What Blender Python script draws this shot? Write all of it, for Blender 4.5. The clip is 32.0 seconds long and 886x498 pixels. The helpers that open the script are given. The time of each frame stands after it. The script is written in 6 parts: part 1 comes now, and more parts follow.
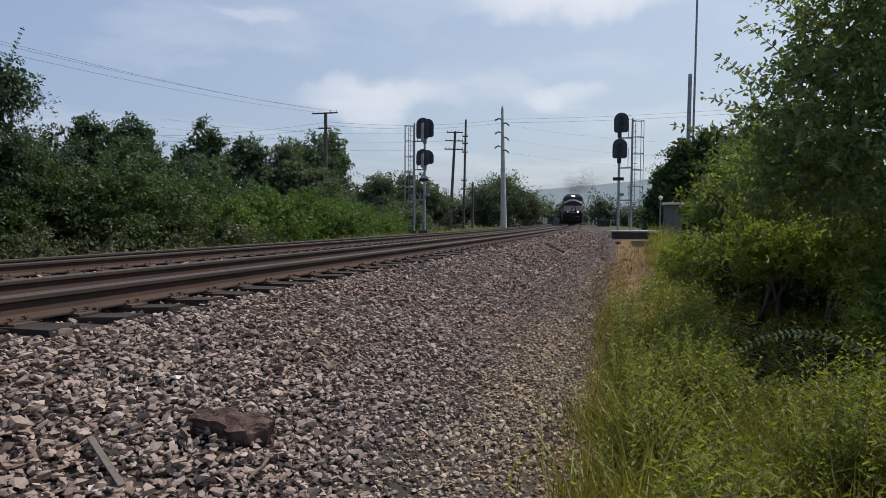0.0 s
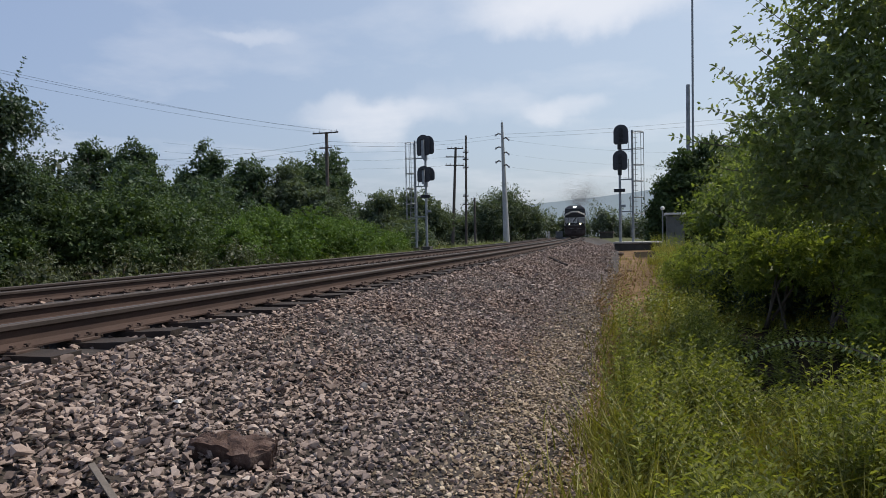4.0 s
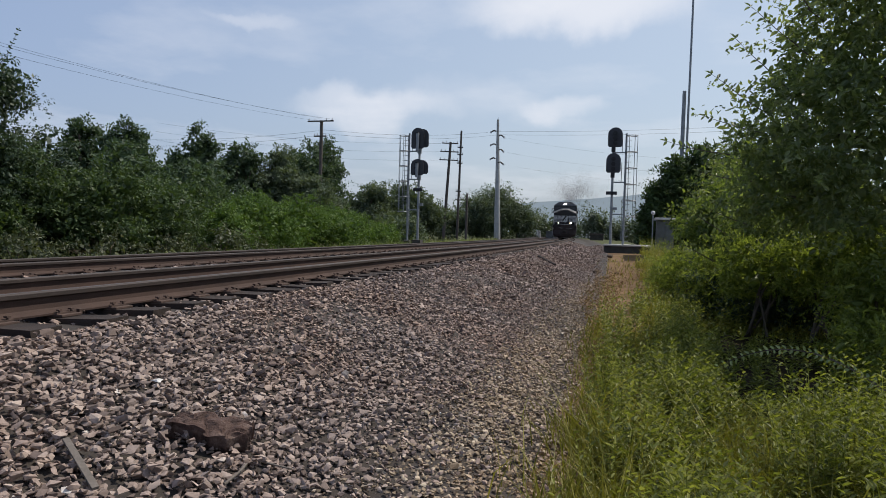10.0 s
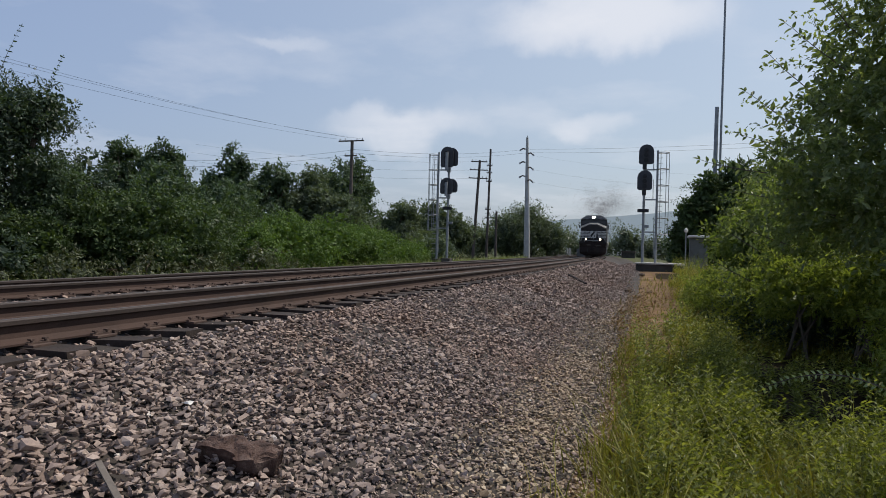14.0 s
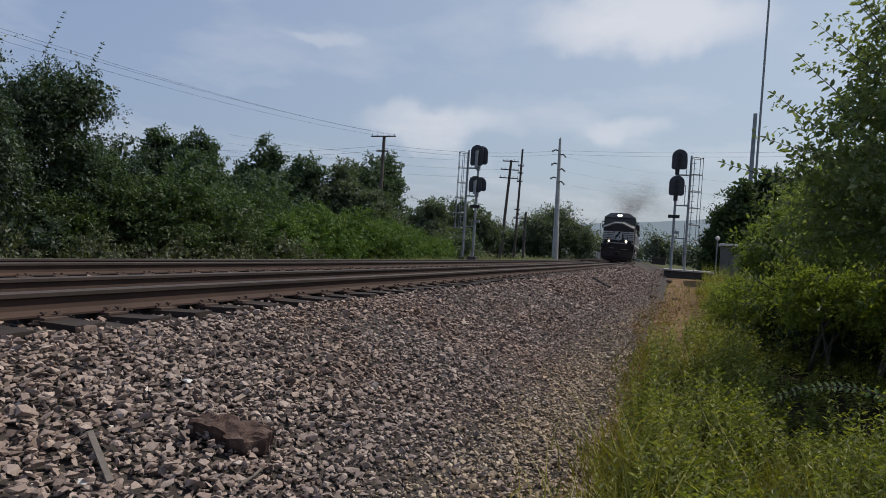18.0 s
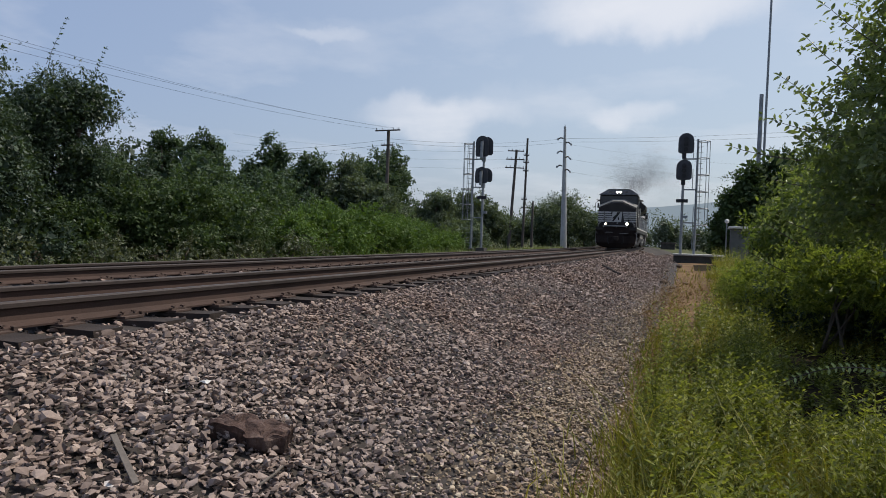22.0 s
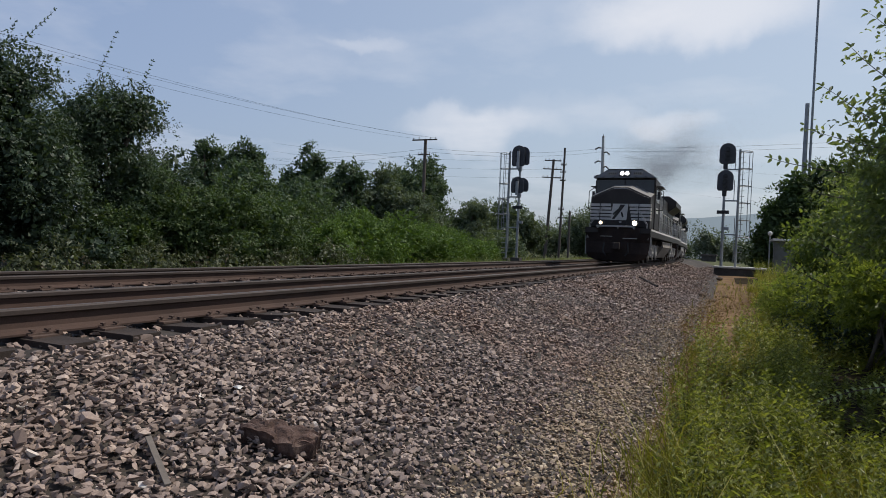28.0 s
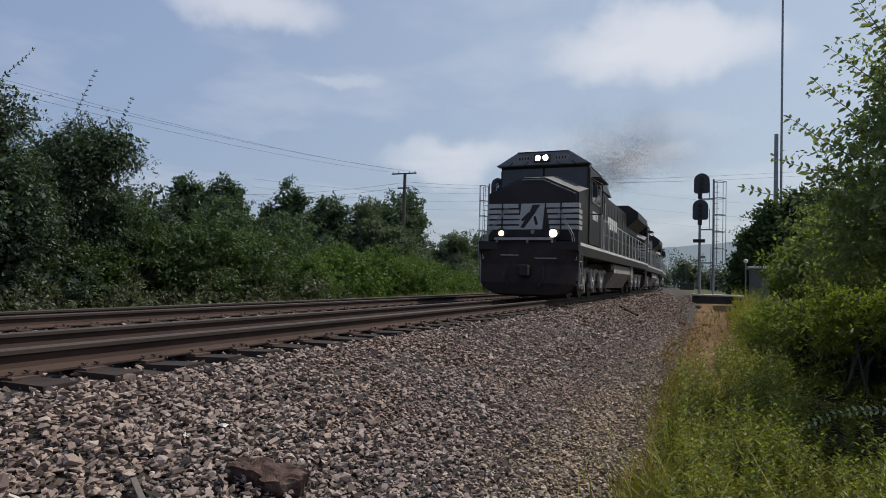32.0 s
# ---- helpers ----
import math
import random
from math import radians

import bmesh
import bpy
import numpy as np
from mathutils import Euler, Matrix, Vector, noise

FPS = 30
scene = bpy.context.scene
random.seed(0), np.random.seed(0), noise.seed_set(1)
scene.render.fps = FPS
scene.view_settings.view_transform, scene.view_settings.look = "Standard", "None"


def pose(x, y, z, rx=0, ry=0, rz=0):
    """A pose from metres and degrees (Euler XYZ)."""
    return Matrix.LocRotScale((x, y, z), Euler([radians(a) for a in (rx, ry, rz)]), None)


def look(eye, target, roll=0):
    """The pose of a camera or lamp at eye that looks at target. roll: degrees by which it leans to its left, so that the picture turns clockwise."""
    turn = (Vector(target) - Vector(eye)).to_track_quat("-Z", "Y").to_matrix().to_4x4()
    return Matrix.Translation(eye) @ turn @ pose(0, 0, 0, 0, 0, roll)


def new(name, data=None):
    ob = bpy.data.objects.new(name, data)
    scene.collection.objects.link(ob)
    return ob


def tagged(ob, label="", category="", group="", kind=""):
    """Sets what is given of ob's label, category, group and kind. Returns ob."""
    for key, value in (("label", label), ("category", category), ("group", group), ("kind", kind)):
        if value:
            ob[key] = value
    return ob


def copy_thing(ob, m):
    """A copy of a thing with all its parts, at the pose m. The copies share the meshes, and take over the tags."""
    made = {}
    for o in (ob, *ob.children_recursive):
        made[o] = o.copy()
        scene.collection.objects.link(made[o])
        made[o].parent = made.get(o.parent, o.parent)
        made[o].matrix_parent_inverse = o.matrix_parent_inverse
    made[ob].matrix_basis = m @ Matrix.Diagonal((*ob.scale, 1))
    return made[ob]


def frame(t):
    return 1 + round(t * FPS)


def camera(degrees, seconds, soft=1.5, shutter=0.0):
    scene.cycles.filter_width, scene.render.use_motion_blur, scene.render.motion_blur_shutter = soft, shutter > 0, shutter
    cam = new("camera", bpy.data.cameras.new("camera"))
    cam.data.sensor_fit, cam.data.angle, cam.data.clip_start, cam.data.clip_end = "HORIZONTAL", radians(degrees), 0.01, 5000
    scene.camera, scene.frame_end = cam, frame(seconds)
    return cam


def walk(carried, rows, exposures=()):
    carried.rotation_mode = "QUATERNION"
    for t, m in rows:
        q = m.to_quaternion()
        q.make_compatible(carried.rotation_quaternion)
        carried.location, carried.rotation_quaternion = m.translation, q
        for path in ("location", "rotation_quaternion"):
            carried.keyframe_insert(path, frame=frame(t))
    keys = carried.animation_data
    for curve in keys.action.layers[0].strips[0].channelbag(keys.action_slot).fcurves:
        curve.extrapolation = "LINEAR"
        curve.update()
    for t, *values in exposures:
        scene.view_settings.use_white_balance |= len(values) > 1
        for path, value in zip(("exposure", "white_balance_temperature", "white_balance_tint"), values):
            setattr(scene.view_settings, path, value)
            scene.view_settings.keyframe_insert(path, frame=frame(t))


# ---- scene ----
cam = camera(69.5, 32.0, 0.9)
PATH = [
    (0, (-0.004, -0.001, 0.535), (-2.905, 9.558, 0.077), 0.37),
    (0.5, (-0.010, 0.012, 0.543), (-2.686, 9.631, -0.009), 0.16),
    (1, (-0.007, 0.014, 0.539), (-2.522, 9.671, -0.108), 0.38),
    (1.5, (0.010, 0.012, 0.527), (-2.670, 9.636, 0.093), 0.82),
    (2, (0.033, 0.016, 0.530), (-2.483, 9.688, 0.184), 0.13),
    (2.5, (0.037, 0.018, 0.527), (-2.398, 9.709, 0.132), 0.99),
    (3, (0.020, 0.020, 0.540), (-2.613, 9.661, 0.200), 1.20),
    (3.5, (0.033, 0.005, 0.526), (-2.591, 9.649, 0.197), 0.51),
    (4, (0.019, 0.009, 0.539), (-2.934, 9.561, 0.331), -1.10),
    (4.5, (0.033, -0.001, 0.517), (-3.154, 9.473, 0.247), -0.72),
    (6.5, (0.098, 0.022, 0.518), (-3.109, 9.489, 0.206), 1.93),
    (7, (0.029, -0.008, 0.537), (-3.128, 9.480, 0.431), 1.70),
    (7.5, (0.017, -0.003, 0.537), (-3.206, 9.464, 0.521), 0.77),
    (8, (0.022, -0.021, 0.538), (-3.197, 9.447, 0.496), 1.68),
    (8.5, (0.033, -0.014, 0.530), (-3.035, 9.504, 0.522), 1.17),
    (9, (0.033, -0.010, 0.529), (-2.860, 9.559, 0.272), 1.37),
    (9.5, (0.035, 0.003, 0.526), (-2.868, 9.565, 0.169), 1.83),
    (10, (0.044, 0.008, 0.523), (-2.762, 9.602, 0.230), 1.62),
    (10.5, (0.031, 0.015, 0.524), (-2.957, 9.556, 0.343), 1.09),
    (11, (0.027, 0.017, 0.526), (-2.932, 9.568, 0.353), -0.03),
    (11.5, (0.031, 0.017, 0.513), (-3.104, 9.508, 0.212), 0.31),
    (12, (0.025, 0.017, 0.522), (-2.990, 9.547, 0.235), 1.49),
    (12.5, (0.021, 0.011, 0.527), (-2.952, 9.554, 0.220), 1.61),
    (13, (0.021, 0.012, 0.527), (-3.111, 9.501, 0.141), 1.81),
    (13.5, (0.014, -0.001, 0.525), (-3.187, 9.469, 0.241), 1.78),
    (14, (0.038, 0.033, 0.554), (-3.216, 9.489, 0.528), 1.50),
    (14.5, (0.050, 0.033, 0.553), (-3.073, 9.531, 0.726), 1.40),
    (15, (0.062, 0.031, 0.539), (-3.029, 9.541, 0.476), 1.84),
    (15.5, (0.041, 0.037, 0.563), (-2.910, 9.592, 0.572), 1.82),
    (17.5, (0.084, 0.072, 0.547), (-2.978, 9.589, 0.770), 0.86),
    (18, (0.202, 0.105, 0.513), (-3.474, 9.405, 0.441), 3.81),
    (18.5, (0.193, 0.070, 0.509), (-3.696, 9.283, 0.451), 2.35),
    (19, (0.133, 0.043, 0.538), (-3.556, 9.338, 0.520), 1.56),
    (19.5, (0.153, 0.053, 0.526), (-3.682, 9.287, 0.436), 1.84),
    (20, (0.191, 0.073, 0.524), (-3.528, 9.350, 0.188), 2.46),
    (20.5, (0.202, 0.075, 0.523), (-3.674, 9.291, 0.341), 1.76),
    (21, (0.201, 0.074, 0.524), (-3.619, 9.313, 0.356), 1.68),
    (21.5, (0.194, 0.078, 0.522), (-3.703, 9.285, 0.285), 1.52),
    (22, (0.197, 0.076, 0.529), (-3.590, 9.329, 0.327), 1.91),
    (22.5, (0.189, 0.074, 0.522), (-3.557, 9.343, 0.267), 2.31),
    (23, (0.180, 0.088, 0.535), (-3.520, 9.366, 0.064), 2.21),
    (23.5, (0.180, 0.085, 0.535), (-3.522, 9.366, 0.142), 2.19),
    (24, (0.208, 0.090, 0.522), (-3.581, 9.336, 0.141), 2.20),
    (24.5, (0.224, 0.107, 0.522), (-3.990, 9.167, 0.117), 3.46),
    (26.5, (0.240, 0.062, 0.526), (-3.846, 9.183, 0.187), 2.41),
    (27, (0.278, 0.074, 0.525), (-3.954, 9.130, 0.233), 1.06),
    (27.5, (0.252, 0.070, 0.534), (-3.748, 9.235, 0.464), 0.88),
    (28, (0.253, 0.065, 0.545), (-4.053, 9.090, 0.463), 2.51),
    (28.5, (0.232, 0.036, 0.540), (-4.233, 8.982, 0.726), 2.76),
    (29, (0.234, 0.039, 0.546), (-4.084, 9.058, 0.720), 2.07),
    (29.5, (0.236, 0.024, 0.544), (-4.029, 9.062, 0.861), 1.22),
    (30, (0.237, 0.035, 0.548), (-3.910, 9.129, 0.844), 1.31),
    (30.5, (0.232, 0.034, 0.537), (-3.877, 9.145, 0.844), 1.33),
    (31, (0.245, 0.031, 0.548), (-3.904, 9.123, 0.902), 1.64),
    (31.5, (0.247, 0.023, 0.551), (-3.773, 9.170, 0.974), 1.49),
    (32, (0.249, 0.005, 0.546), (-3.792, 9.142, 0.986), 1.54),
]
walk(cam, [(t, look(eye, target, roll)) for t, eye, target, roll in PATH], [(0, 0.1), (1, 0.15), (2.5, 0.1), (4, 0.13), (7, 0.0), (9, 0.04), (10, 0.12), (12, 0.06), (14, 0.05), (15, -0.04), (18, -0.12), (20.5, 0.04), (25, 0.08), (28, 0.02), (29, -0.08), (32, -0.06)])

# ---- daylight ----
SUN_AZ, SUN_EL = radians(46), radians(58)   # azimuth from +y towards +x
sun_dir = Vector((math.sin(SUN_AZ) * math.cos(SUN_EL), math.cos(SUN_AZ) * math.cos(SUN_EL), math.sin(SUN_EL)))
sun = new("sun", bpy.data.lights.new("sun", "SUN"))
sun.data.energy, sun.data.angle, sun.data.color = 3.6, radians(1.0), (1.0, 0.92, 0.8)
sun.matrix_world = look(sun_dir * 300, (0, 0, 0))


def make_world():
    """Hazy summer sky: the sky model, whitened by haze, with soft cumulus patches."""
    w = bpy.data.worlds.new("sky")
    scene.world = w
    w.use_nodes = True
    nt = w.node_tree
    nt.nodes.clear()
    N, L = nt.nodes.new, nt.links.new
    out, bg = N("ShaderNodeOutputWorld"), N("ShaderNodeBackground")
    sky = N("ShaderNodeTexSky")
    sky.sky_type, sky.sun_disc = "NISHITA", False
    sky.sun_elevation, sky.sun_rotation = SUN_EL, SUN_AZ
    sky.air_density, sky.dust_density, sky.ozone_density = 1.2, 2.5, 2.0
    co = N("ShaderNodeTexCoord")
    sep = N("ShaderNodeSeparateXYZ")
    L(co.outputs["Generated"], sep.inputs[0])
    # flat cloud layer: direction divided by its height
    lift = N("ShaderNodeMath"); lift.operation = "ADD"; lift.inputs[1].default_value = 0.12
    L(sep.outputs["Z"], lift.inputs[0])
    div = N("ShaderNodeVectorMath"); div.operation = "DIVIDE"
    comb = N("ShaderNodeCombineXYZ")
    for i in range(3):
        L(lift.outputs[0], comb.inputs[i])
    L(co.outputs["Generated"], div.inputs[0]); L(comb.outputs[0], div.inputs[1])
    noi = N("ShaderNodeTexNoise")
    noi.inputs["Scale"].default_value, noi.inputs["Detail"].default_value = 1.3, 7
    noi.inputs["Roughness"].default_value = 0.55
    L(div.outputs[0], noi.inputs["Vector"])
    ramp = N("ShaderNodeValToRGB")
    ramp.color_ramp.elements[0].position, ramp.color_ramp.elements[1].position = 0.5, 0.74
    ramp.color_ramp.elements[0].color, ramp.color_ramp.elements[1].color = (0, 0, 0, 1), (0.3, 0.3, 0.3, 1)
    L(noi.outputs["Fac"], ramp.inputs[0])
    total = ramp.outputs[0]
    # single fair-weather clouds by direction: x, y, z, width, depth
    for (az, el, rx, ry, amp) in CLOUDS:
        d = Vector((math.sin(az) * math.cos(el), math.cos(az) * math.cos(el), math.sin(el)))
        right = Vector((math.cos(az), -math.sin(az), 0))
        up = right.cross(d)
        warp = N("ShaderNodeTexNoise"); warp.inputs["Scale"].default_value = 9; warp.inputs["Detail"].default_value = 5; warp.inputs["Roughness"].default_value = 0.52
        L(co.outputs["Generated"], warp.inputs["Vector"])
        off = N("ShaderNodeVectorMath"); off.operation = "MULTIPLY_ADD"
        off.inputs[1].default_value = (0.11,) * 3
        L(warp.outputs["Color"], off.inputs[0]); L(co.outputs["Generated"], off.inputs[2])
        sq = []
        for axis, size in ((right, rx), (up, ry)):
            dot = N("ShaderNodeVectorMath"); dot.operation = "DOT_PRODUCT"
            dot.inputs[1].default_value = axis / size
            L(off.outputs[0], dot.inputs[0])
            sh = N("ShaderNodeMath"); sh.operation = "SUBTRACT"
            sh.inputs[1].default_value = (d + Vector((0.055,) * 3)).dot(axis) / size
            L(dot.outputs["Value"], sh.inputs[0])
            p = N("ShaderNodeMath"); p.operation = "POWER"; p.inputs[1].default_value = 2
            ab = N("ShaderNodeMath"); ab.operation = "ABSOLUTE"
            L(sh.outputs[0], ab.inputs[0]); L(ab.outputs[0], p.inputs[0])
            sq.append(p)
        s = N("ShaderNodeMath"); s.operation = "ADD"
        L(sq[0].outputs[0], s.inputs[0]); L(sq[1].outputs[0], s.inputs[1])
        mr = N("ShaderNodeMapRange"); mr.interpolation_type = "SMOOTHSTEP"
        mr.inputs["From Min"].default_value, mr.inputs["From Max"].default_value = 1.5, 0.0
        mr.inputs["To Min"].default_value, mr.inputs["To Max"].default_value = 0, amp
        L(s.outputs[0], mr.inputs["Value"])
        front = N("ShaderNodeVectorMath"); front.operation = "DOT_PRODUCT"; front.inputs[1].default_value = d
        L(co.outputs["Generated"], front.inputs[0])
        fs = N("ShaderNodeMath"); fs.operation = "GREATER_THAN"; fs.inputs[1].default_value = 0
        L(front.outputs["Value"], fs.inputs[0])
        mul = N("ShaderNodeMath"); mul.operation = "MULTIPLY"
        L(mr.outputs[0], mul.inputs[0]); L(fs.outputs[0], mul.inputs[1])
        add = N("ShaderNodeMath"); add.operation = "ADD"; add.use_clamp = True
        L(total, add.inputs[0]); L(mul.outputs[0], add.inputs[1])
        total = add.outputs[0]
    # haze whitens the sky all over
    haze = N("ShaderNodeMix"); haze.data_type = "RGBA"
    haze.inputs["Factor"].default_value = 0.55
    # the haze is whiter and brighter on the sun's side
    side = N("ShaderNodeVectorMath"); side.operation = "DOT_PRODUCT"
    side.inputs[1].default_value = (math.sin(SUN_AZ), math.cos(SUN_AZ), 0.0)
    L(co.outputs["Generated"], side.inputs[0])
    turn = N("ShaderNodeMapRange"); turn.interpolation_type = "SMOOTHSTEP"
    turn.inputs["From Min"].default_value, turn.inputs["From Max"].default_value = -0.5, 0.85
    L(side.outputs["Value"], turn.inputs["Value"])
    veil = N("ShaderNodeMix"); veil.data_type = "RGBA"
    veil.inputs["A"].default_value, veil.inputs["B"].default_value = HAZE, HAZE_SUN
    L(turn.outputs[0], veil.inputs["Factor"]); L(veil.outputs["Result"], haze.inputs["B"])
    L(sky.outputs[0], haze.inputs["A"])
    mix = N("ShaderNodeMix"); mix.data_type = "RGBA"
    mix.inputs["B"].default_value = CLOUD_WHITE
    L(total, mix.inputs["Factor"]); L(haze.outputs["Result"], mix.inputs["A"])
    L(mix.outputs["Result"], bg.inputs["Color"])
    bg.inputs["Strength"].default_value = 0.1
    L(bg.outputs[0], out.inputs["Surface"])


HAZE, HAZE_SUN, CLOUD_WHITE = (3.35, 4.35, 6.95, 1), (5.4, 6.35, 7.75, 1), (8.2, 8.3, 8.8, 1)
CLOUDS = [(-0.085, 0.345, 0.17, 0.048, 0.72), (-0.40, 0.185, 0.11, 0.03, 0.38), (-0.1, 0.19, 0.06, 0.024, 0.35),
          (-0.73, 0.39, 0.11, 0.046, 0.62), (-0.58, 0.29, 0.05, 0.012, 0.2), (-0.28, 0.2, 0.2, 0.03, 0.12)]
make_world()

# ---- materials ----


def node_mat(name):
    m = bpy.data.materials.new(name)
    m.use_nodes = True
    nt = m.node_tree
    return m, nt, nt.nodes["Principled BSDF"]


def noise_node(nt, scale, detail=4.0, rough=0.55, coord="Object"):
    co = nt.nodes.new("ShaderNodeTexCoord")
    n = nt.nodes.new("ShaderNodeTexNoise")
    n.inputs["Scale"].default_value, n.inputs["Detail"].default_value, n.inputs["Roughness"].default_value = scale, detail, rough
    nt.links.new(co.outputs[coord], n.inputs["Vector"])
    return n.outputs["Fac"]


def ramp_node(nt, fac, stops):
    r = nt.nodes.new("ShaderNodeValToRGB")
    el = r.color_ramp.elements
    el[0].position, el[0].color = stops[0][0], (*stops[0][1], 1)
    el[1].position, el[1].color = stops[-1][0], (*stops[-1][1], 1)
    for p, c in stops[1:-1]:
        e = el.new(p)
        e.color = (*c, 1)
    nt.links.new(fac, r.inputs[0])
    return r.outputs[0]


def mix_node(nt, fac, a, b, blend="MIX"):
    m = nt.nodes.new("ShaderNodeMix")
    m.data_type, m.blend_type = "RGBA", blend
    for sock, v in ((m.inputs["Factor"], fac), (m.inputs["A"], a), (m.inputs["B"], b)):
        if isinstance(v, (int, float)):
            sock.default_value = v
        elif isinstance(v, tuple):
            sock.default_value = (*v, 1)
        else:
            nt.links.new(v, sock)
    return m.outputs["Result"]


def bump_node(nt, bsdf, height, strength=0.4, distance=0.02):
    b = nt.nodes.new("ShaderNodeBump")
    b.inputs["Strength"].default_value, b.inputs["Distance"].default_value = strength, distance
    nt.links.new(height, b.inputs["Height"])
    nt.links.new(b.outputs[0], bsdf.inputs["Normal"])


def surface(name, stops, scale=3.0, rough=0.8, metal=0.0, fine=40.0, bump=0.3, wear=0.35, spec=0.5, coord="Object"):
    """A worn surface: a colour ramp on coarse noise, mottled by fine noise, with slight relief."""
    m, nt, b = node_mat(name)
    big = noise_node(nt, scale, 5, 0.6, coord)
    small = noise_node(nt, fine, 4, 0.6, coord)
    col = ramp_node(nt, big, stops)
    grain = ramp_node(nt, small, [(0.25, (0.55, 0.55, 0.55)), (0.75, (1.3, 1.3, 1.3))])
    nt.links.new(mix_node(nt, wear, col, grain, "MULTIPLY"), b.inputs["Base Color"])
    b.inputs["Roughness"].default_value, b.inputs["Metallic"].default_value = rough, metal
    b.inputs["Specular IOR Level"].default_value = spec
    if bump:
        bump_node(nt, b, small, bump, 0.01)
    return m


def leaf_mat(name, dark, mid, light, translucency=0.35, rough=0.5, gloss=0.35):
    """Leaves: each one has its own shade; thin, so that light comes through."""
    m, nt, b = node_mat(name)
    geo = nt.nodes.new("ShaderNodeNewGeometry")
    patch = noise_node(nt, 0.7, 2, 0.5)
    s = nt.nodes.new("ShaderNodeMath"); s.operation = "MULTIPLY_ADD"
    s.inputs[1].default_value = 0.6
    nt.links.new(geo.outputs["Random Per Island"], s.inputs[0])
    sc = nt.nodes.new("ShaderNodeMath"); sc.operation = "MULTIPLY"; sc.inputs[1].default_value = 0.45
    nt.links.new(patch, sc.inputs[0]); nt.links.new(sc.outputs[0], s.inputs[2])
    col = ramp_node(nt, s.outputs[0], [(0.1, dark), (0.5, mid), (0.95, light)])
    nt.links.new(col, b.inputs["Base Color"])
    b.inputs["Roughness"].default_value = rough
    b.inputs["Specular IOR Level"].default_value = gloss
    tr = nt.nodes.new("ShaderNodeBsdfTranslucent")
    warm = mix_node(nt, 1.0, col, (1.15, 1.2, 0.45), "MULTIPLY")
    nt.links.new(warm, tr.inputs["Color"])
    mx = nt.nodes.new("ShaderNodeMixShader")
    mx.inputs[0].default_value = translucency
    out = nt.nodes["Material Output"]
    nt.links.new(b.outputs[0], mx.inputs[1]); nt.links.new(tr.outputs[0], mx.inputs[2])
    nt.links.new(mx.outputs[0], out.inputs["Surface"])
    return m


def glow_mat(name, colour, strength):
    m, nt, b = node_mat(name)
    b.inputs["Base Color"].default_value = (*colour, 1)
    b.inputs["Emission Color"].default_value = (*colour, 1)
    b.inputs["Emission Strength"].default_value = strength
    return m


def stone_mat(name, stops, tint):
    m, nt, b = node_mat(name)
    geo = nt.nodes.new("ShaderNodeNewGeometry")
    col = ramp_node(nt, geo.outputs["Random Per Island"], stops)
    grain = ramp_node(nt, noise_node(nt, 55, 4, 0.7), [(0.3, (0.7, 0.7, 0.7)), (0.7, (1.15, 1.15, 1.15))])
    col = mix_node(nt, 0.7, col, grain, "MULTIPLY")
    dirt = ramp_node(nt, noise_node(nt, 0.5, 3, 0.6), [(0.4, (1, 1, 1)), (0.75, tint)])
    nt.links.new(mix_node(nt, 0.8, col, dirt, "MULTIPLY"), b.inputs["Base Color"])
    b.inputs["Roughness"].default_value = 0.9
    bump_node(nt, b, noise_node(nt, 90, 3, 0.6), 0.4, 0.004)
    return m


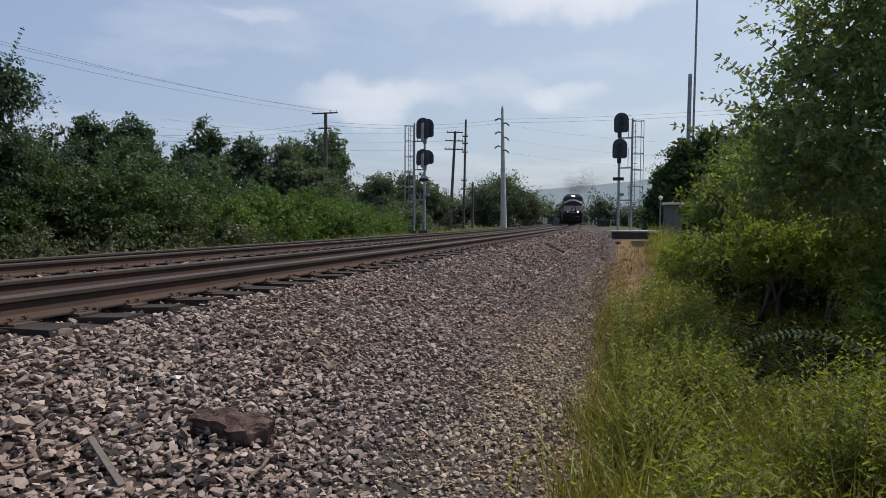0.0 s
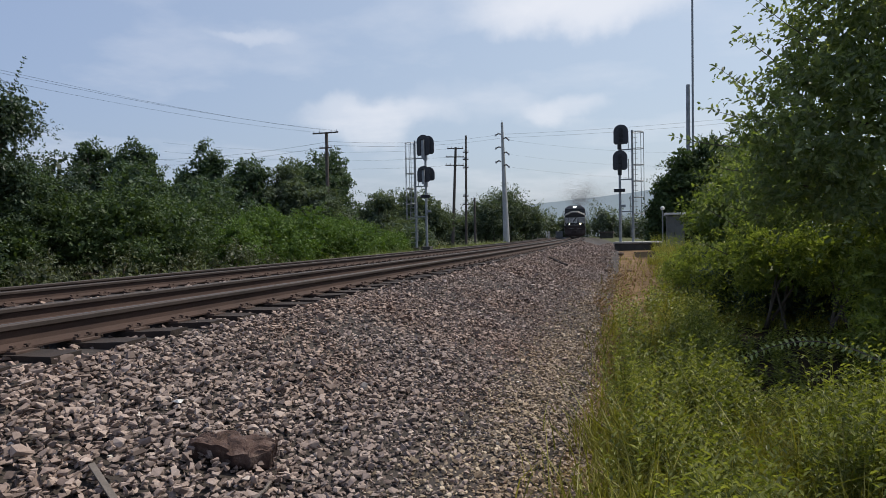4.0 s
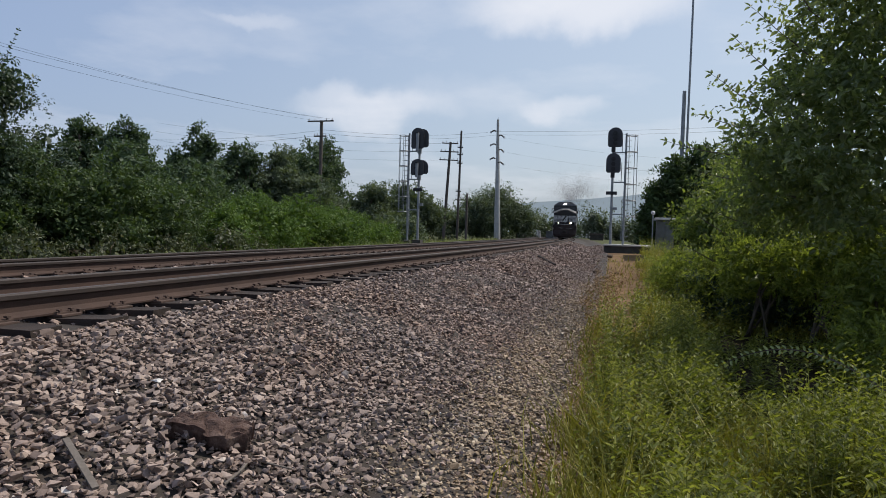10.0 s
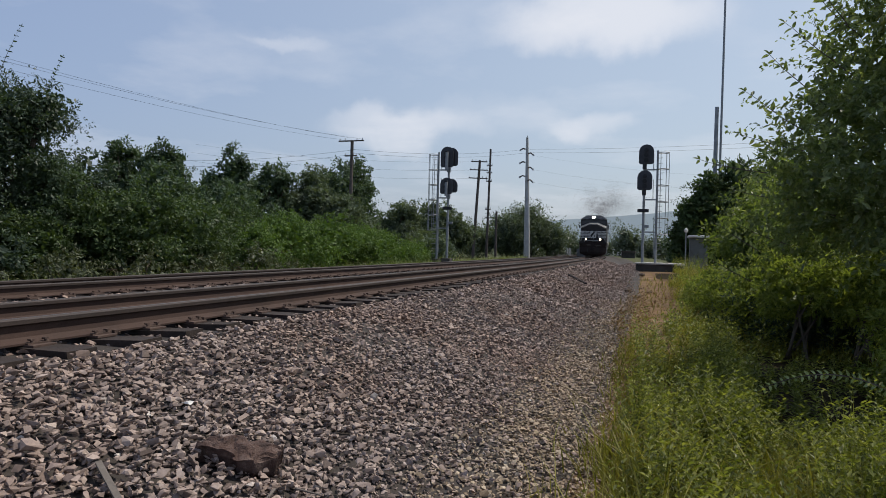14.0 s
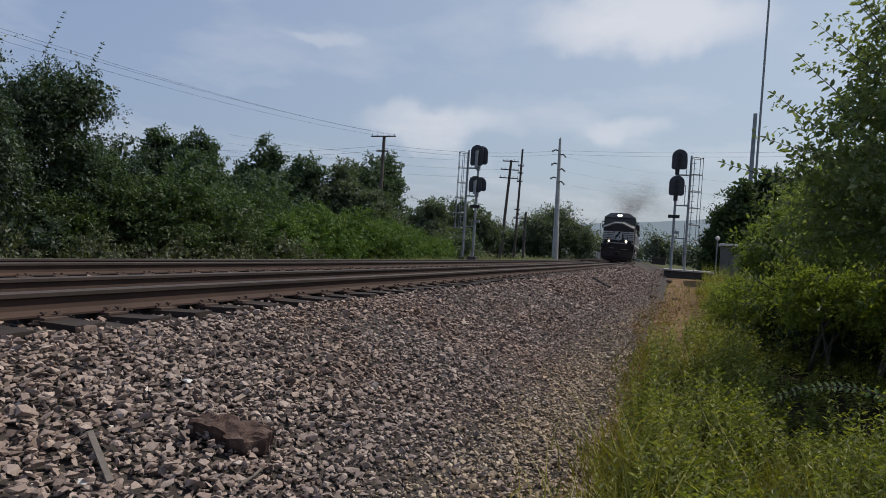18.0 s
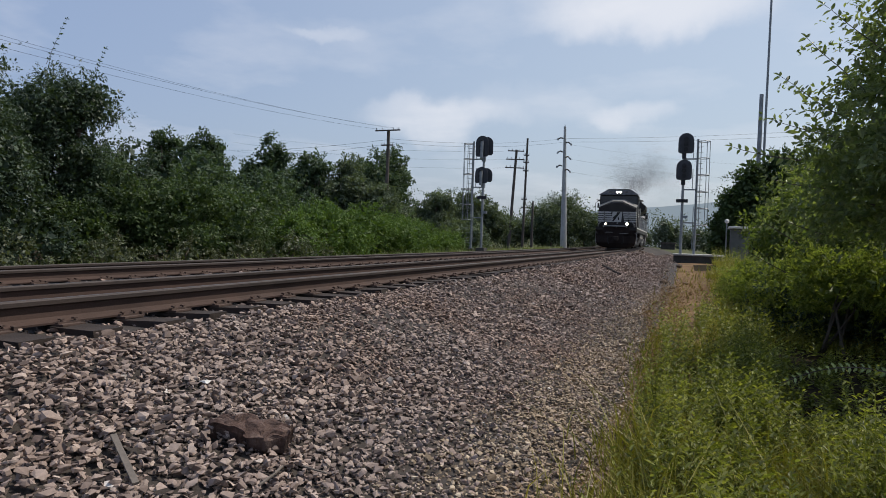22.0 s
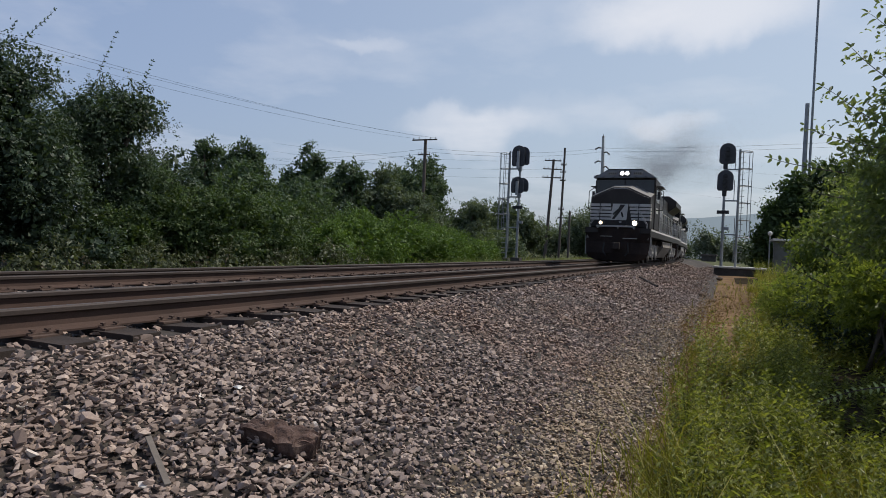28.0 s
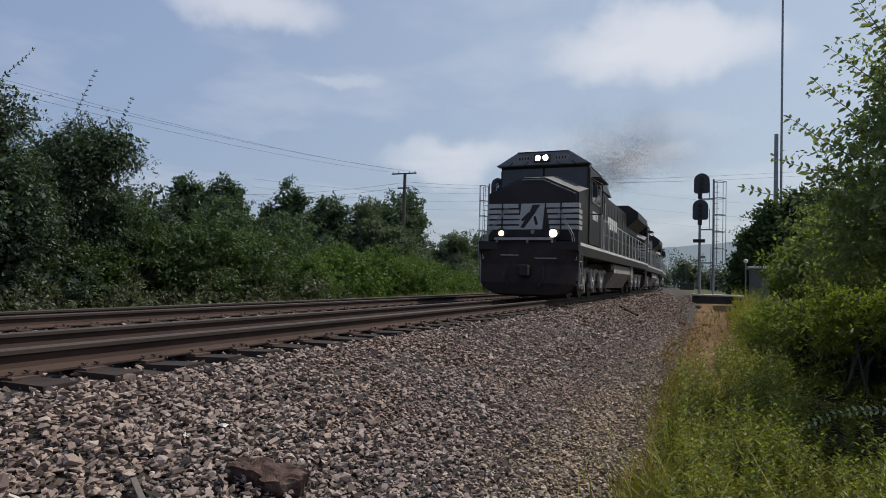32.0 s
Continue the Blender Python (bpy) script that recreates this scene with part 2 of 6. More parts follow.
M = {
    "soil": surface("soil", [(0.35, (0.1, 0.066, 0.038)), (0.65, (0.21, 0.138, 0.08))], 1.2, 1.0, 0, 20, 0.6, 0.35, 0.05),
    # Near-black soil: the shade under bushes and hedge is put into its colour.
    "humus_shade": surface("shade_dark_soil", [(0.3, (0.016, 0.013, 0.008)), (0.7, (0.04, 0.03, 0.016))], 2.5, 1.0, 0, 30, 0.8, 0.35, 0.05),
    "meadow": surface("rough_grassland", [(0.3, (0.05, 0.06, 0.026)), (0.7, (0.1, 0.105, 0.05))], 0.6, 1.0, 0, 18, 0.8, 0.5, 0.1),
    # Bed kept near black: shade between the stones is put into its colour.
    "bed": surface("ballast_bed_gap_shade", [(0.3, (0.022, 0.017, 0.014)), (0.7, (0.05, 0.04, 0.034))], 1.0, 0.95, 0, 35, 0.8),
    "rust": surface("rusty_rail", [(0.3, (0.033, 0.0168, 0.012)), (0.7, (0.054, 0.0285, 0.0205))], 2.0, 0.85, 0.0, 60, 0.2),
    "railside": surface("dark_railhead_side", [(0.3, (0.02, 0.013, 0.0105)), (0.7, (0.04, 0.026, 0.021))], 2.0, 0.7, 0.0, 60, 0.2),
    "shine": surface("polished_railhead", [(0.3, (0.062, 0.05, 0.044)), (0.7, (0.1, 0.083, 0.073))], 1.0, 0.5, 0.6, 50, 0.05),
    "tie": surface("creosoted_wood", [(0.3, (0.011, 0.0068, 0.0052)), (0.7, (0.034, 0.021, 0.0155))], 3.0, 0.9, 0, 45, 0.6),
    "plate": surface("rusty_plate", [(0.3, (0.05, 0.032, 0.025)), (0.7, (0.1, 0.062, 0.048))], 5.0, 0.85, 0.1, 50, 0.3),
    "stone": stone_mat("ballast_stone", [(0.0, (0.092, 0.067, 0.058)), (0.3, (0.205, 0.157, 0.135)), (0.75, (0.31, 0.241, 0.208)), (0.996, (0.4, 0.324, 0.28)), (1.0, (0.6, 0.56, 0.52))], (0.95, 0.8, 0.68)),
    "gravel": stone_mat("sandy_gravel", [(0.0, (0.14, 0.104, 0.07)), (0.4, (0.27, 0.21, 0.146)), (0.8, (0.37, 0.295, 0.212)), (1.0, (0.5, 0.42, 0.32))], (0.95, 0.82, 0.68)),
    "concrete": surface("concrete", [(0.3, (0.3, 0.29, 0.27)), (0.7, (0.45, 0.44, 0.41))], 1.5, 0.85, 0, 30, 0.3),
    "galv": surface("galvanised_steel", [(0.3, (0.17, 0.18, 0.19)), (0.7, (0.27, 0.28, 0.29))], 3.0, 0.5, 0.5, 40, 0.1),
    "alu": surface("aluminium_paint", [(0.3, (0.2, 0.215, 0.225)), (0.7, (0.31, 0.32, 0.33))], 3.0, 0.55, 0.3, 40, 0.1),
    "blackmetal": surface("matt_black_metal", [(0.3, (0.012, 0.012, 0.014)), (0.7, (0.03, 0.03, 0.033))], 4.0, 0.7, 0.0, 40, 0.1),
    # Black lifted to blue-grey: the plates' sky reflection is put into the colour.
    "plategrey": surface("sky_lifted_signal_black", [(0.3, (0.03, 0.031, 0.036)), (0.7, (0.05, 0.052, 0.06))], 4.0, 0.6, 0.0, 40, 0.1),
    "darkpole": surface("weathered_pole_wood", [(0.3, (0.06, 0.05, 0.042)), (0.7, (0.12, 0.1, 0.085))], 2.0, 0.9, 0, 30, 0.4),
    "palepole": surface("pale_pole", [(0.3, (0.33, 0.33, 0.32)), (0.7, (0.46, 0.46, 0.44))], 1.5, 0.7, 0.1, 30, 0.2),
    "bark": surface("bark", [(0.3, (0.06, 0.048, 0.036)), (0.7, (0.13, 0.105, 0.08))], 5.0, 0.95, 0, 30, 0.7),
    "loco": surface("black_loco_paint", [(0.3, (0.019, 0.0165, 0.0155)), (0.7, (0.04, 0.034, 0.032))], 1.2, 0.5, 0.0, 12, 0.03, 0.35, 0.22),
    "locodirt": surface("dusty_black_underframe", [(0.3, (0.02, 0.016, 0.014)), (0.7, (0.05, 0.04, 0.034))], 2.0, 0.85, 0.0, 25, 0.2, 0.35, 0.25),
    "pilot": surface("rusty_black_pilot_paint", [(0.3, (0.028, 0.0195, 0.017)), (0.7, (0.055, 0.037, 0.031))], 1.5, 0.7, 0.0, 20, 0.05, 0.35, 0.25),
    "white": surface("white_stripe_paint", [(0.3, (0.55, 0.53, 0.5)), (0.7, (0.74, 0.72, 0.69))], 2.0, 0.5, 0.0, 25, 0.03),
    "insulator": surface("grey_porcelain", [(0.3, (0.3, 0.3, 0.3)), (0.7, (0.5, 0.5, 0.5))], 8, 0.4),
}


# ---- building helpers ----


def link_mesh(name, me, mat, parent=None):
    if mat is not None:
        me.materials.append(mat)
    ob = new(name, me)
    if parent is not None:
        ob.parent = parent
    return ob


def part(name, bm, mat, parent, label="", smooth=False):
    """Links a bmesh as one mesh object under a thing or a part."""
    me = bpy.data.meshes.new(name)
    bmesh.ops.recalc_face_normals(bm, faces=bm.faces[:])
    bm.to_mesh(me)
    bm.free()
    if smooth:
        me.shade_smooth()
    ob = link_mesh(name, me, mat, parent)
    if label:
        ob["label"] = label
    return ob


def np_mesh(name, verts, faces, mat, parent=None, smooth=False):
    """A mesh from numpy arrays; all faces have the same number of corners."""
    me = bpy.data.meshes.new(name)
    verts, faces = np.asarray(verts, np.float32), np.asarray(faces, np.int32)
    n, k = faces.shape
    me.vertices.add(len(verts)); me.vertices.foreach_set("co", verts.ravel())
    me.loops.add(n * k); me.loops.foreach_set("vertex_index", faces.ravel())
    me.polygons.add(n)
    me.polygons.foreach_set("loop_start", np.arange(n, dtype=np.int32) * k)
    me.update(calc_edges=True)
    me.polygons.foreach_set("use_smooth", np.full(n, smooth))
    return link_mesh(name, me, mat, parent)


def thing(name, m, label, category, group="", kind=""):
    e = new(name)
    e.empty_display_size = 0.2
    e.matrix_basis = m
    return tagged(e, label, category, group, kind)


def box(bm, x0, x1, y0, y1, z0, z1, bevel=0.0):
    r = bmesh.ops.create_cube(bm, size=1.0, matrix=Matrix.LocRotScale(((x0 + x1) / 2, (y0 + y1) / 2, (z0 + z1) / 2), None, (abs(x1 - x0), abs(y1 - y0), abs(z1 - z0))))
    if bevel:
        es = list({e for v in r["verts"] for e in v.link_edges})
        bmesh.ops.bevel(bm, geom=es, offset=bevel, segments=2, affect="EDGES", profile=0.6)
    return bm


def tube(bm, a, b, r0, r1=None, sides=8):
    a, b = Vector(a), Vector(b)
    r1 = r0 if r1 is None else r1
    d = b - a
    m = Matrix.Translation((a + b) / 2) @ d.to_track_quat("Z", "Y").to_matrix().to_4x4()
    bmesh.ops.create_cone(bm, cap_ends=True, segments=sides, radius1=r0, radius2=max(r1, 0.0005), depth=d.length, matrix=m)
    return bm


def prism(bm, outline, axis, lo, hi):
    """Extrudes an outline (pairs) along an axis: 'x' takes (y, z), 'y' takes (x, z), 'z' takes (x, y)."""
    put = {"x": lambda p, s: (s, p[0], p[1]), "y": lambda p, s: (p[0], s, p[1]), "z": lambda p, s: (p[0], p[1], s)}[axis]
    a = [bm.verts.new(put(p, lo)) for p in outline]
    b = [bm.verts.new(put(p, hi)) for p in outline]
    n = len(outline)
    bm.faces.new(a[::-1]); bm.faces.new(b)
    for i in range(n):
        bm.faces.new((a[i], a[(i + 1) % n], b[(i + 1) % n], b[i]))
    return bm


# ---- ground and tracks ----
BEND = 0.0009             # the line bends away to the left
GAUGE = 1.505             # between railhead centres
RAILS = [(-4.285, -0.03), (-5.79, -0.075), (-8.45, -0.125), (-9.955, -0.17)]
GROUND = -1.0


def bend(y):
    return -BEND * y * y / 2 if y > -40 else -BEND * 800 + 0.036 * (y + 40)


def ground_z(u, y):
    """Height of the ground by the distance u across the line."""
    pts = [(-4000, -1.1), (-60, -1.1), (-14.5, -0.95), (-11.7, -0.47), (-10.6, -0.41), (-7.7, -0.33), (-6.9, -0.31), (-3.85, -0.27), (-3.7, -0.28), (-3.3, -0.34),
           (-1.2, -0.93), (-0.5, GROUND), (1.5, GROUND + 0.02), (6, -1.05), (60, -1.1), (4000, -1.1)]
    k = min(1.0, max(0.0, (y - 20) / 17)) * min(1.0, max(0.0, (u + 2.2) / 1.2)) * min(1.0, max(0.0, (9 - u) / 4))
    lift = 0.44 * k * k * (3 - 2 * k)
    for (a, za), (b, zb) in zip(pts, pts[1:]):
        if u <= b:
            return za + (zb - za) * (u - a) / (b - a) + lift
    return -1.1


def make_ground():
    us = sorted({-3000, -800, -250, -100, -60, -40, -28, -20, *np.arange(-16, 4.01, 0.25).round(3).tolist(), 6, 9, 14, 22, 40, 80, 250, 800, 3000})
    ys = sorted({-400, -150, -60, -30, -15, *np.arange(-8, 40.01, 0.5).round(3).tolist(), *range(42, 130, 4), 150, 190, 260, 400, 700, 1200, 2400, 4000})
    verts, faces = [], []
    for y in ys:
        c = bend(min(y, 330))
        for u in us:
            n = noise.noise(Vector((u * 0.5, y * 0.5, 0))) * 0.05 if -16 < u < 20 and y < 130 else 0
            if -11.5 < u < -3.4:
                n *= 0.15
            verts.append((u + c, y, ground_z(u, y) + n))
    w = len(us)
    for j in range(len(ys) - 1):
        for i in range(w - 1):
            faces.append((j * w + i, j * w + i + 1, (j + 1) * w + i + 1, (j + 1) * w + i))
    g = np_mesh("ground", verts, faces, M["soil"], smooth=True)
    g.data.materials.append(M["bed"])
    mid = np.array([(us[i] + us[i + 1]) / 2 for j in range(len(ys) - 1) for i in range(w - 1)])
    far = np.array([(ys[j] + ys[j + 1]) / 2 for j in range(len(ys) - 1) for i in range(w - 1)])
    g.data.materials.append(M["humus_shade"])
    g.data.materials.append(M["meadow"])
    # ground below the plants, where the soil colour carries the shade
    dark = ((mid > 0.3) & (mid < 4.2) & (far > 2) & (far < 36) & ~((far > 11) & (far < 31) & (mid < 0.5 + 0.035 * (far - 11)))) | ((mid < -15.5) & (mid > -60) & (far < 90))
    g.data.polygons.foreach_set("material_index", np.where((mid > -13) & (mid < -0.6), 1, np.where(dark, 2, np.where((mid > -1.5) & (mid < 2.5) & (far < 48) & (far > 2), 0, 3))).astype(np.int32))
    tagged(g, "grassy ground with a grey crushed-stone trackbed", "ground", kind="structure")


make_ground()


def make_rail(u, z0, parent):
    """A flat-bottomed rail with a polished top, swept along the bend."""
    half = [(0.018, 0.0), (0.036, -0.012), (0.037, -0.042), (0.012, -0.056), (0.009, -0.1), (0.016, -0.138), (0.035, -0.156), (0.076, -0.172), (0.076, -0.186)]
    prof = [(-x, z) for x, z in half[::-1]] + half
    ys = list(np.arange(-12, 60, 2.0)) + list(range(60, 330, 10))
    verts, faces = [], []
    n = len(prof)
    for y in ys:
        for px, pz in prof:
            verts.append((u + bend(y) + px, y, z0 + pz))
    for j in range(len(ys) - 1):
        for i in range(n):
            faces.append((j * n + i, j * n + (i + 1) % n, (j + 1) * n + (i + 1) % n, (j + 1) * n + i))
    ob = np_mesh("rail", verts, faces, M["rust"], parent)
    ob.data.materials.append(M["shine"])
    ob.data.materials.append(M["railside"])
    slot = [0] * n
    slot[8] = 1
    # head sides and head underside take the darker brown
    for i in (6, 7, 9, 10, 5, 11):
        slot[i] = 2
    ob.data.polygons.foreach_set("material_index", np.array([slot[i] for j in range(len(ys) - 1) for i in range(n)], np.int32))
    return ob


TIE_STEP, TIE_START = 0.5426, 3.434


def make_tracks():
    rnd = random.Random(4)
    tie_me = []
    for k in range(4):
        bm = bmesh.new()
        box(bm, -1.3, 1.3, -0.115, 0.115, -0.18, 0.0)
        bmesh.ops.subdivide_edges(bm, edges=[e for e in bm.edges if abs(e.verts[0].co.x - e.verts[1].co.x) > 1], cuts=5)
        for v in bm.verts:
            v.co += Vector((rnd.uniform(-0.02, 0.02), rnd.uniform(-0.012, 0.012), rnd.uniform(-0.01, 0.008)))
        me = bpy.data.meshes.new("tie"); bm.to_mesh(me); bm.free(); me.materials.append(M["tie"])
        tie_me.append(me)
    bm = bmesh.new()
    box(bm, -0.17, 0.17, -0.095, 0.095, -0.006, 0.014, 0.004)
    for sx in (-1, 1):
        box(bm, sx * 0.085, sx * 0.115, -0.09, 0.09, 0.012, 0.026)
        for sy in (-0.055, 0.055):
            tube(bm, (sx * 0.1, sy, 0.0), (sx * 0.1, sy, 0.045), 0.009, 0.009, 6)
            box(bm, sx * 0.1 - 0.02, sx * 0.1 + 0.014, sy - 0.014, sy + 0.014, 0.04, 0.052)
    plate_me = bpy.data.meshes.new("tie_plate"); bm.to_mesh(plate_me); bm.free(); plate_me.materials.append(M["plate"])
    bm = bmesh.new()
    box(bm, -0.09, 0.09, -0.012, 0.012, -0.03, 0.0, 0.003)
    box(bm, 0.06, 0.1, -0.016, 0.016, -0.02, 0.02, 0.003)
    anchor_me = bpy.data.meshes.new("rail_anchor"); bm.to_mesh(anchor_me); bm.free(); anchor_me.materials.append(M["plate"])
    for (ua, za), (ub, zb), label in ((RAILS[0], RAILS[1], "curved railway track on dark wooden ties"), (RAILS[2], RAILS[3], "second curved railway track beyond the first")):
        tr = thing("railway_track", pose(0, 0, 0), label, "railway track", "tracks")
        make_rail(ua, za, tr); make_rail(ub, zb, tr)
        tilt = math.atan2(za - zb, ua - ub)
        k = -16
        while True:
            y = TIE_START + k * TIE_STEP
            k += 1
            if y > 118:
                break
            turn = math.atan(-BEND * y)
            u = (ua + ub) / 2 + bend(y)
            m = Matrix.Translation((u + rnd.uniform(-0.05, 0.05), y, (za + zb) / 2 - 0.204)) @ Euler((0, -tilt, -turn + rnd.uniform(-0.015, 0.015))).to_matrix().to_4x4()
            t = new("tie", rnd.choice(tie_me)); t.parent = tr; t.matrix_basis = m
            if y < 34:
                for uu, zz in ((ua, za), (ub, zb)):
                    p = new("tie_plate", plate_me); p.parent = tr
                    p.matrix_basis = Matrix.Translation((uu + bend(y), y, zz - 0.2)) @ Euler((0, -tilt, -turn)).to_matrix().to_4x4()
                    if y < 24 and k % 2 == 0:
                        a = new("rail_anchor", anchor_me); a.parent = tr
                        a.matrix_basis = Matrix.Translation((uu + bend(y), y + 0.15, zz - 0.186)) @ Euler((0, -tilt, -turn)).to_matrix().to_4x4()


make_tracks()


def make_ballast():
    """Crushed stones: one mesh of many small angular rocks."""
    rng = np.random.default_rng(7)
    shapes = []
    for k in range(36):
        bm = bmesh.new()
        pts = rng.normal(size=(rng.integers(8, 11) if k < 18 else 6, 3))
        pts /= np.linalg.norm(pts, axis=1)[:, None]
        pts = np.sign(pts) * np.abs(pts) ** 0.75 * rng.uniform(0.8, 1.1, (len(pts), 1))
        pts *= np.array([1.0, rng.uniform(0.5, 0.8), rng.uniform(0.36, 0.58)])
        vs = [bm.verts.new(p) for p in pts]
        bmesh.ops.convex_hull(bm, input=vs)
        bmesh.ops.triangulate(bm, faces=bm.faces[:])
        bm.verts.index_update()
        shapes.append((np.array([v.co[:] for v in bm.verts]), np.array([[v.index for v in f.verts] for f in bm.faces])))
        bm.free()
    V, F, base = [], [], 0
    zones = [(-1.5, -0.25, 1.4, 9, 1900, 0.0195, 0), (-1.5, -0.4, 9, 20, 620, 0.027, 0), (-3.72, -0.2, 1.4, 4.5, 1250, 0.027, 2), (-3.72, -0.2, 4.5, 9, 1080, 0.0265, 2), (-3.72, -0.2, 9, 14, 640, 0.032, 2), (-3.74, -0.3, 14, 28, 380, 0.041, 1), (-3.76, -0.4, 28, 60, 150, 0.058, 1),
             (-3.72, -0.2, -5, 1.4, 260, 0.046, 1), (-8.2, -3.9, -5, 1.0, 50, 0.045, 1), (-8.2, -3.9, 1.0, 12, 130, 0.035, 1), (-12.2, -9.9, 2, 25, 60, 0.045, 1), (-7.4, -6.6, 1.0, 25, 160, 0.035, 1)]
    V2, F2, base2 = [], [], 0
    for u0, u1, y0, y1, dens, size, coarse in zones:
        n = int((u1 - u0) * (y1 - y0) * dens)
        u, y = rng.uniform(u0, u1, n), rng.uniform(y0, y1, n)
        s = size * rng.lognormal(-0.03, 0.23, n)
        # pieces fade out towards the grass
        keep = rng.random(n) < np.clip((np.interp(y, [4, 8, 16], [-0.2, -0.3, -0.6]) - u) / 0.5, 0.07, 1)
        # and the middle of each track is nearly filled up to the ties
        u, y, s = u[keep], y[keep], s[keep]
        s *= np.interp(u, [-2.0, -1.0], [1.0, 0.72]) if coarse else 1.0
        if not coarse:
            thin = rng.random(len(u)) < np.clip((u + 1.5) / 0.6, 0, 1)
            u, y, s = u[thin], y[thin], s[thin]
        elif y0 > 0 and y1 < 20:
            thin = rng.random(len(u)) < np.interp(u, [-1.5, -0.95], [1.0, 0.3])
            u, y, s = u[thin], y[thin], s[thin]
        z = np.array([ground_z(a, b) for a, b in zip(u, y)]) + s * rng.uniform(-0.2, 1.7, len(s)) * np.where(u > -3.75, 1.0, 0.35)
        ang = rng.uniform(0, 6.283, (len(s), 3)); ang[:, 0] = rng.normal(0, 0.3, len(s)); ang[:, 1] = rng.normal(0, 0.3, len(s))
        cx, sx, cy, sy, cz, sz = (f(ang[:, i]) for i in range(3) for f in (np.cos, np.sin))
        R = np.empty((len(s), 3, 3))
        R[:, 0, 0], R[:, 0, 1], R[:, 0, 2] = cz * cy, cz * sy * sx - sz * cx, cz * sy * cx + sz * sx
        R[:, 1, 0], R[:, 1, 1], R[:, 1, 2] = sz * cy, sz * sy * sx + cz * cx, sz * sy * cx - cz * sx
        R[:, 2, 0], R[:, 2, 1], R[:, 2, 2] = -sy, cy * sx, cy * cx
        kind = rng.integers(0, 18, len(s)) if 0 < y0 < 6 else rng.integers(18, 36, len(s))
        c = np.stack([u - BEND * y * y / 2, y, z], 1)
        for k, (sv, sf) in enumerate(shapes):
            w = np.nonzero(kind == k)[0]
            v = np.einsum("nij,vj->nvi", R[w], sv) * s[w][:, None, None] + c[w][:, None]
            f = sf[None] + (np.arange(len(w)) * len(sv))[:, None, None]
            if coarse:
                V.append(v.reshape(-1, 3)); F.append(f.reshape(-1, 3) + base); base += v.shape[0] * v.shape[1]
            else:
                V2.append(v.reshape(-1, 3)); F2.append(f.reshape(-1, 3) + base2); base2 += v.shape[0] * v.shape[1]
    g = np_mesh("gravel", np.concatenate(V2), np.concatenate(F2), M["gravel"])
    tagged(g, "fine sandy gravel between the ballast and the grass", "gravel", kind="stuff")
    b = np_mesh("ballast", np.concatenate(V), np.concatenate(F), M["stone"])
    tagged(b, "grey crushed-stone ballast piled beside the track", "ballast", kind="stuff")


make_ballast()

# ---- plants ----
M["leaf_hedge"] = leaf_mat("hedge_leaves", (0.032, 0.054, 0.024), (0.055, 0.088, 0.036), (0.1, 0.145, 0.058), 0.35, 0.55, 0.25)
M["leaf_bright"] = leaf_mat("bright_shrub_leaves", (0.055, 0.098, 0.026), (0.085, 0.145, 0.035), (0.13, 0.195, 0.05), 0.38, 0.55, 0.25)
# Lifted towards blue: some distance haze is put into this leaf colour.
M["leaf_tree"] = leaf_mat("tree_leaves", (0.036, 0.06, 0.038), (0.062, 0.097, 0.057), (0.1, 0.148, 0.085), 0.35, 0.55, 0.25)
M["leaf_near"] = leaf_mat("near_shrub_leaves", (0.075, 0.105, 0.033), (0.14, 0.18, 0.058), (0.24, 0.275, 0.1), 0.5, 0.42)
# Paler and greyer leaves for far trees: haze put into the colour.
M["leaf_far"] = leaf_mat("haze_pale_far_leaves", (0.08, 0.105, 0.075), (0.105, 0.135, 0.092), (0.13, 0.16, 0.105), 0.25)
M["leaf_mid"] = leaf_mat("haze_pale_mid_leaves", (0.065, 0.09, 0.065), (0.095, 0.125, 0.087), (0.13, 0.16, 0.108), 0.35, 0.6, 0.15)
# Darker leaf copy: shade of the hedge end and hollow put into colour.
M["leaf_shade"] = leaf_mat("shade_dark_leaves", (0.026, 0.043, 0.029), (0.046, 0.072, 0.046), (0.085, 0.122, 0.076), 0.28, 0.5, 0.3)
M["leaf_shrub"] = leaf_mat("shrub_leaves", (0.06, 0.088, 0.032), (0.11, 0.15, 0.05), (0.2, 0.24, 0.085), 0.55, 0.45, 0.25)
M["leaf_broad"] = leaf_mat("broad_near_leaves", (0.09, 0.122, 0.062), (0.165, 0.21, 0.1), (0.31, 0.345, 0.185), 0.56, 0.36, 0.4)
# Brighter, yellower leaf copy: sunlight on the boughs is put into the colour.
M["leaf_bough"] = leaf_mat("sun_tinted_bough_leaves", (0.085, 0.115, 0.033), (0.17, 0.212, 0.056), (0.31, 0.345, 0.11), 0.58, 0.42, 0.3)
M["leaf_pale"] = leaf_mat("pale_bramble_leaves", (0.04, 0.052, 0.03), (0.075, 0.09, 0.052), (0.17, 0.185, 0.12), 0.3, 0.5, 0.3)
M["weed"] = leaf_mat("weed_leaves", (0.042, 0.053, 0.013), (0.125, 0.146, 0.031), (0.36, 0.37, 0.105), 0.44, 0.42)
M["grass"] = leaf_mat("grass_blades", (0.08, 0.08, 0.014), (0.17, 0.165, 0.027), (0.35, 0.31, 0.075), 0.36)
M["bank"] = leaf_mat("bank_grass_blades", (0.085, 0.11, 0.04), (0.15, 0.18, 0.07), (0.26, 0.28, 0.13), 0.36)
M["dry"] = leaf_mat("dry_weeds", (0.09, 0.05, 0.028), (0.17, 0.1, 0.055), (0.3, 0.2, 0.11), 0.25)


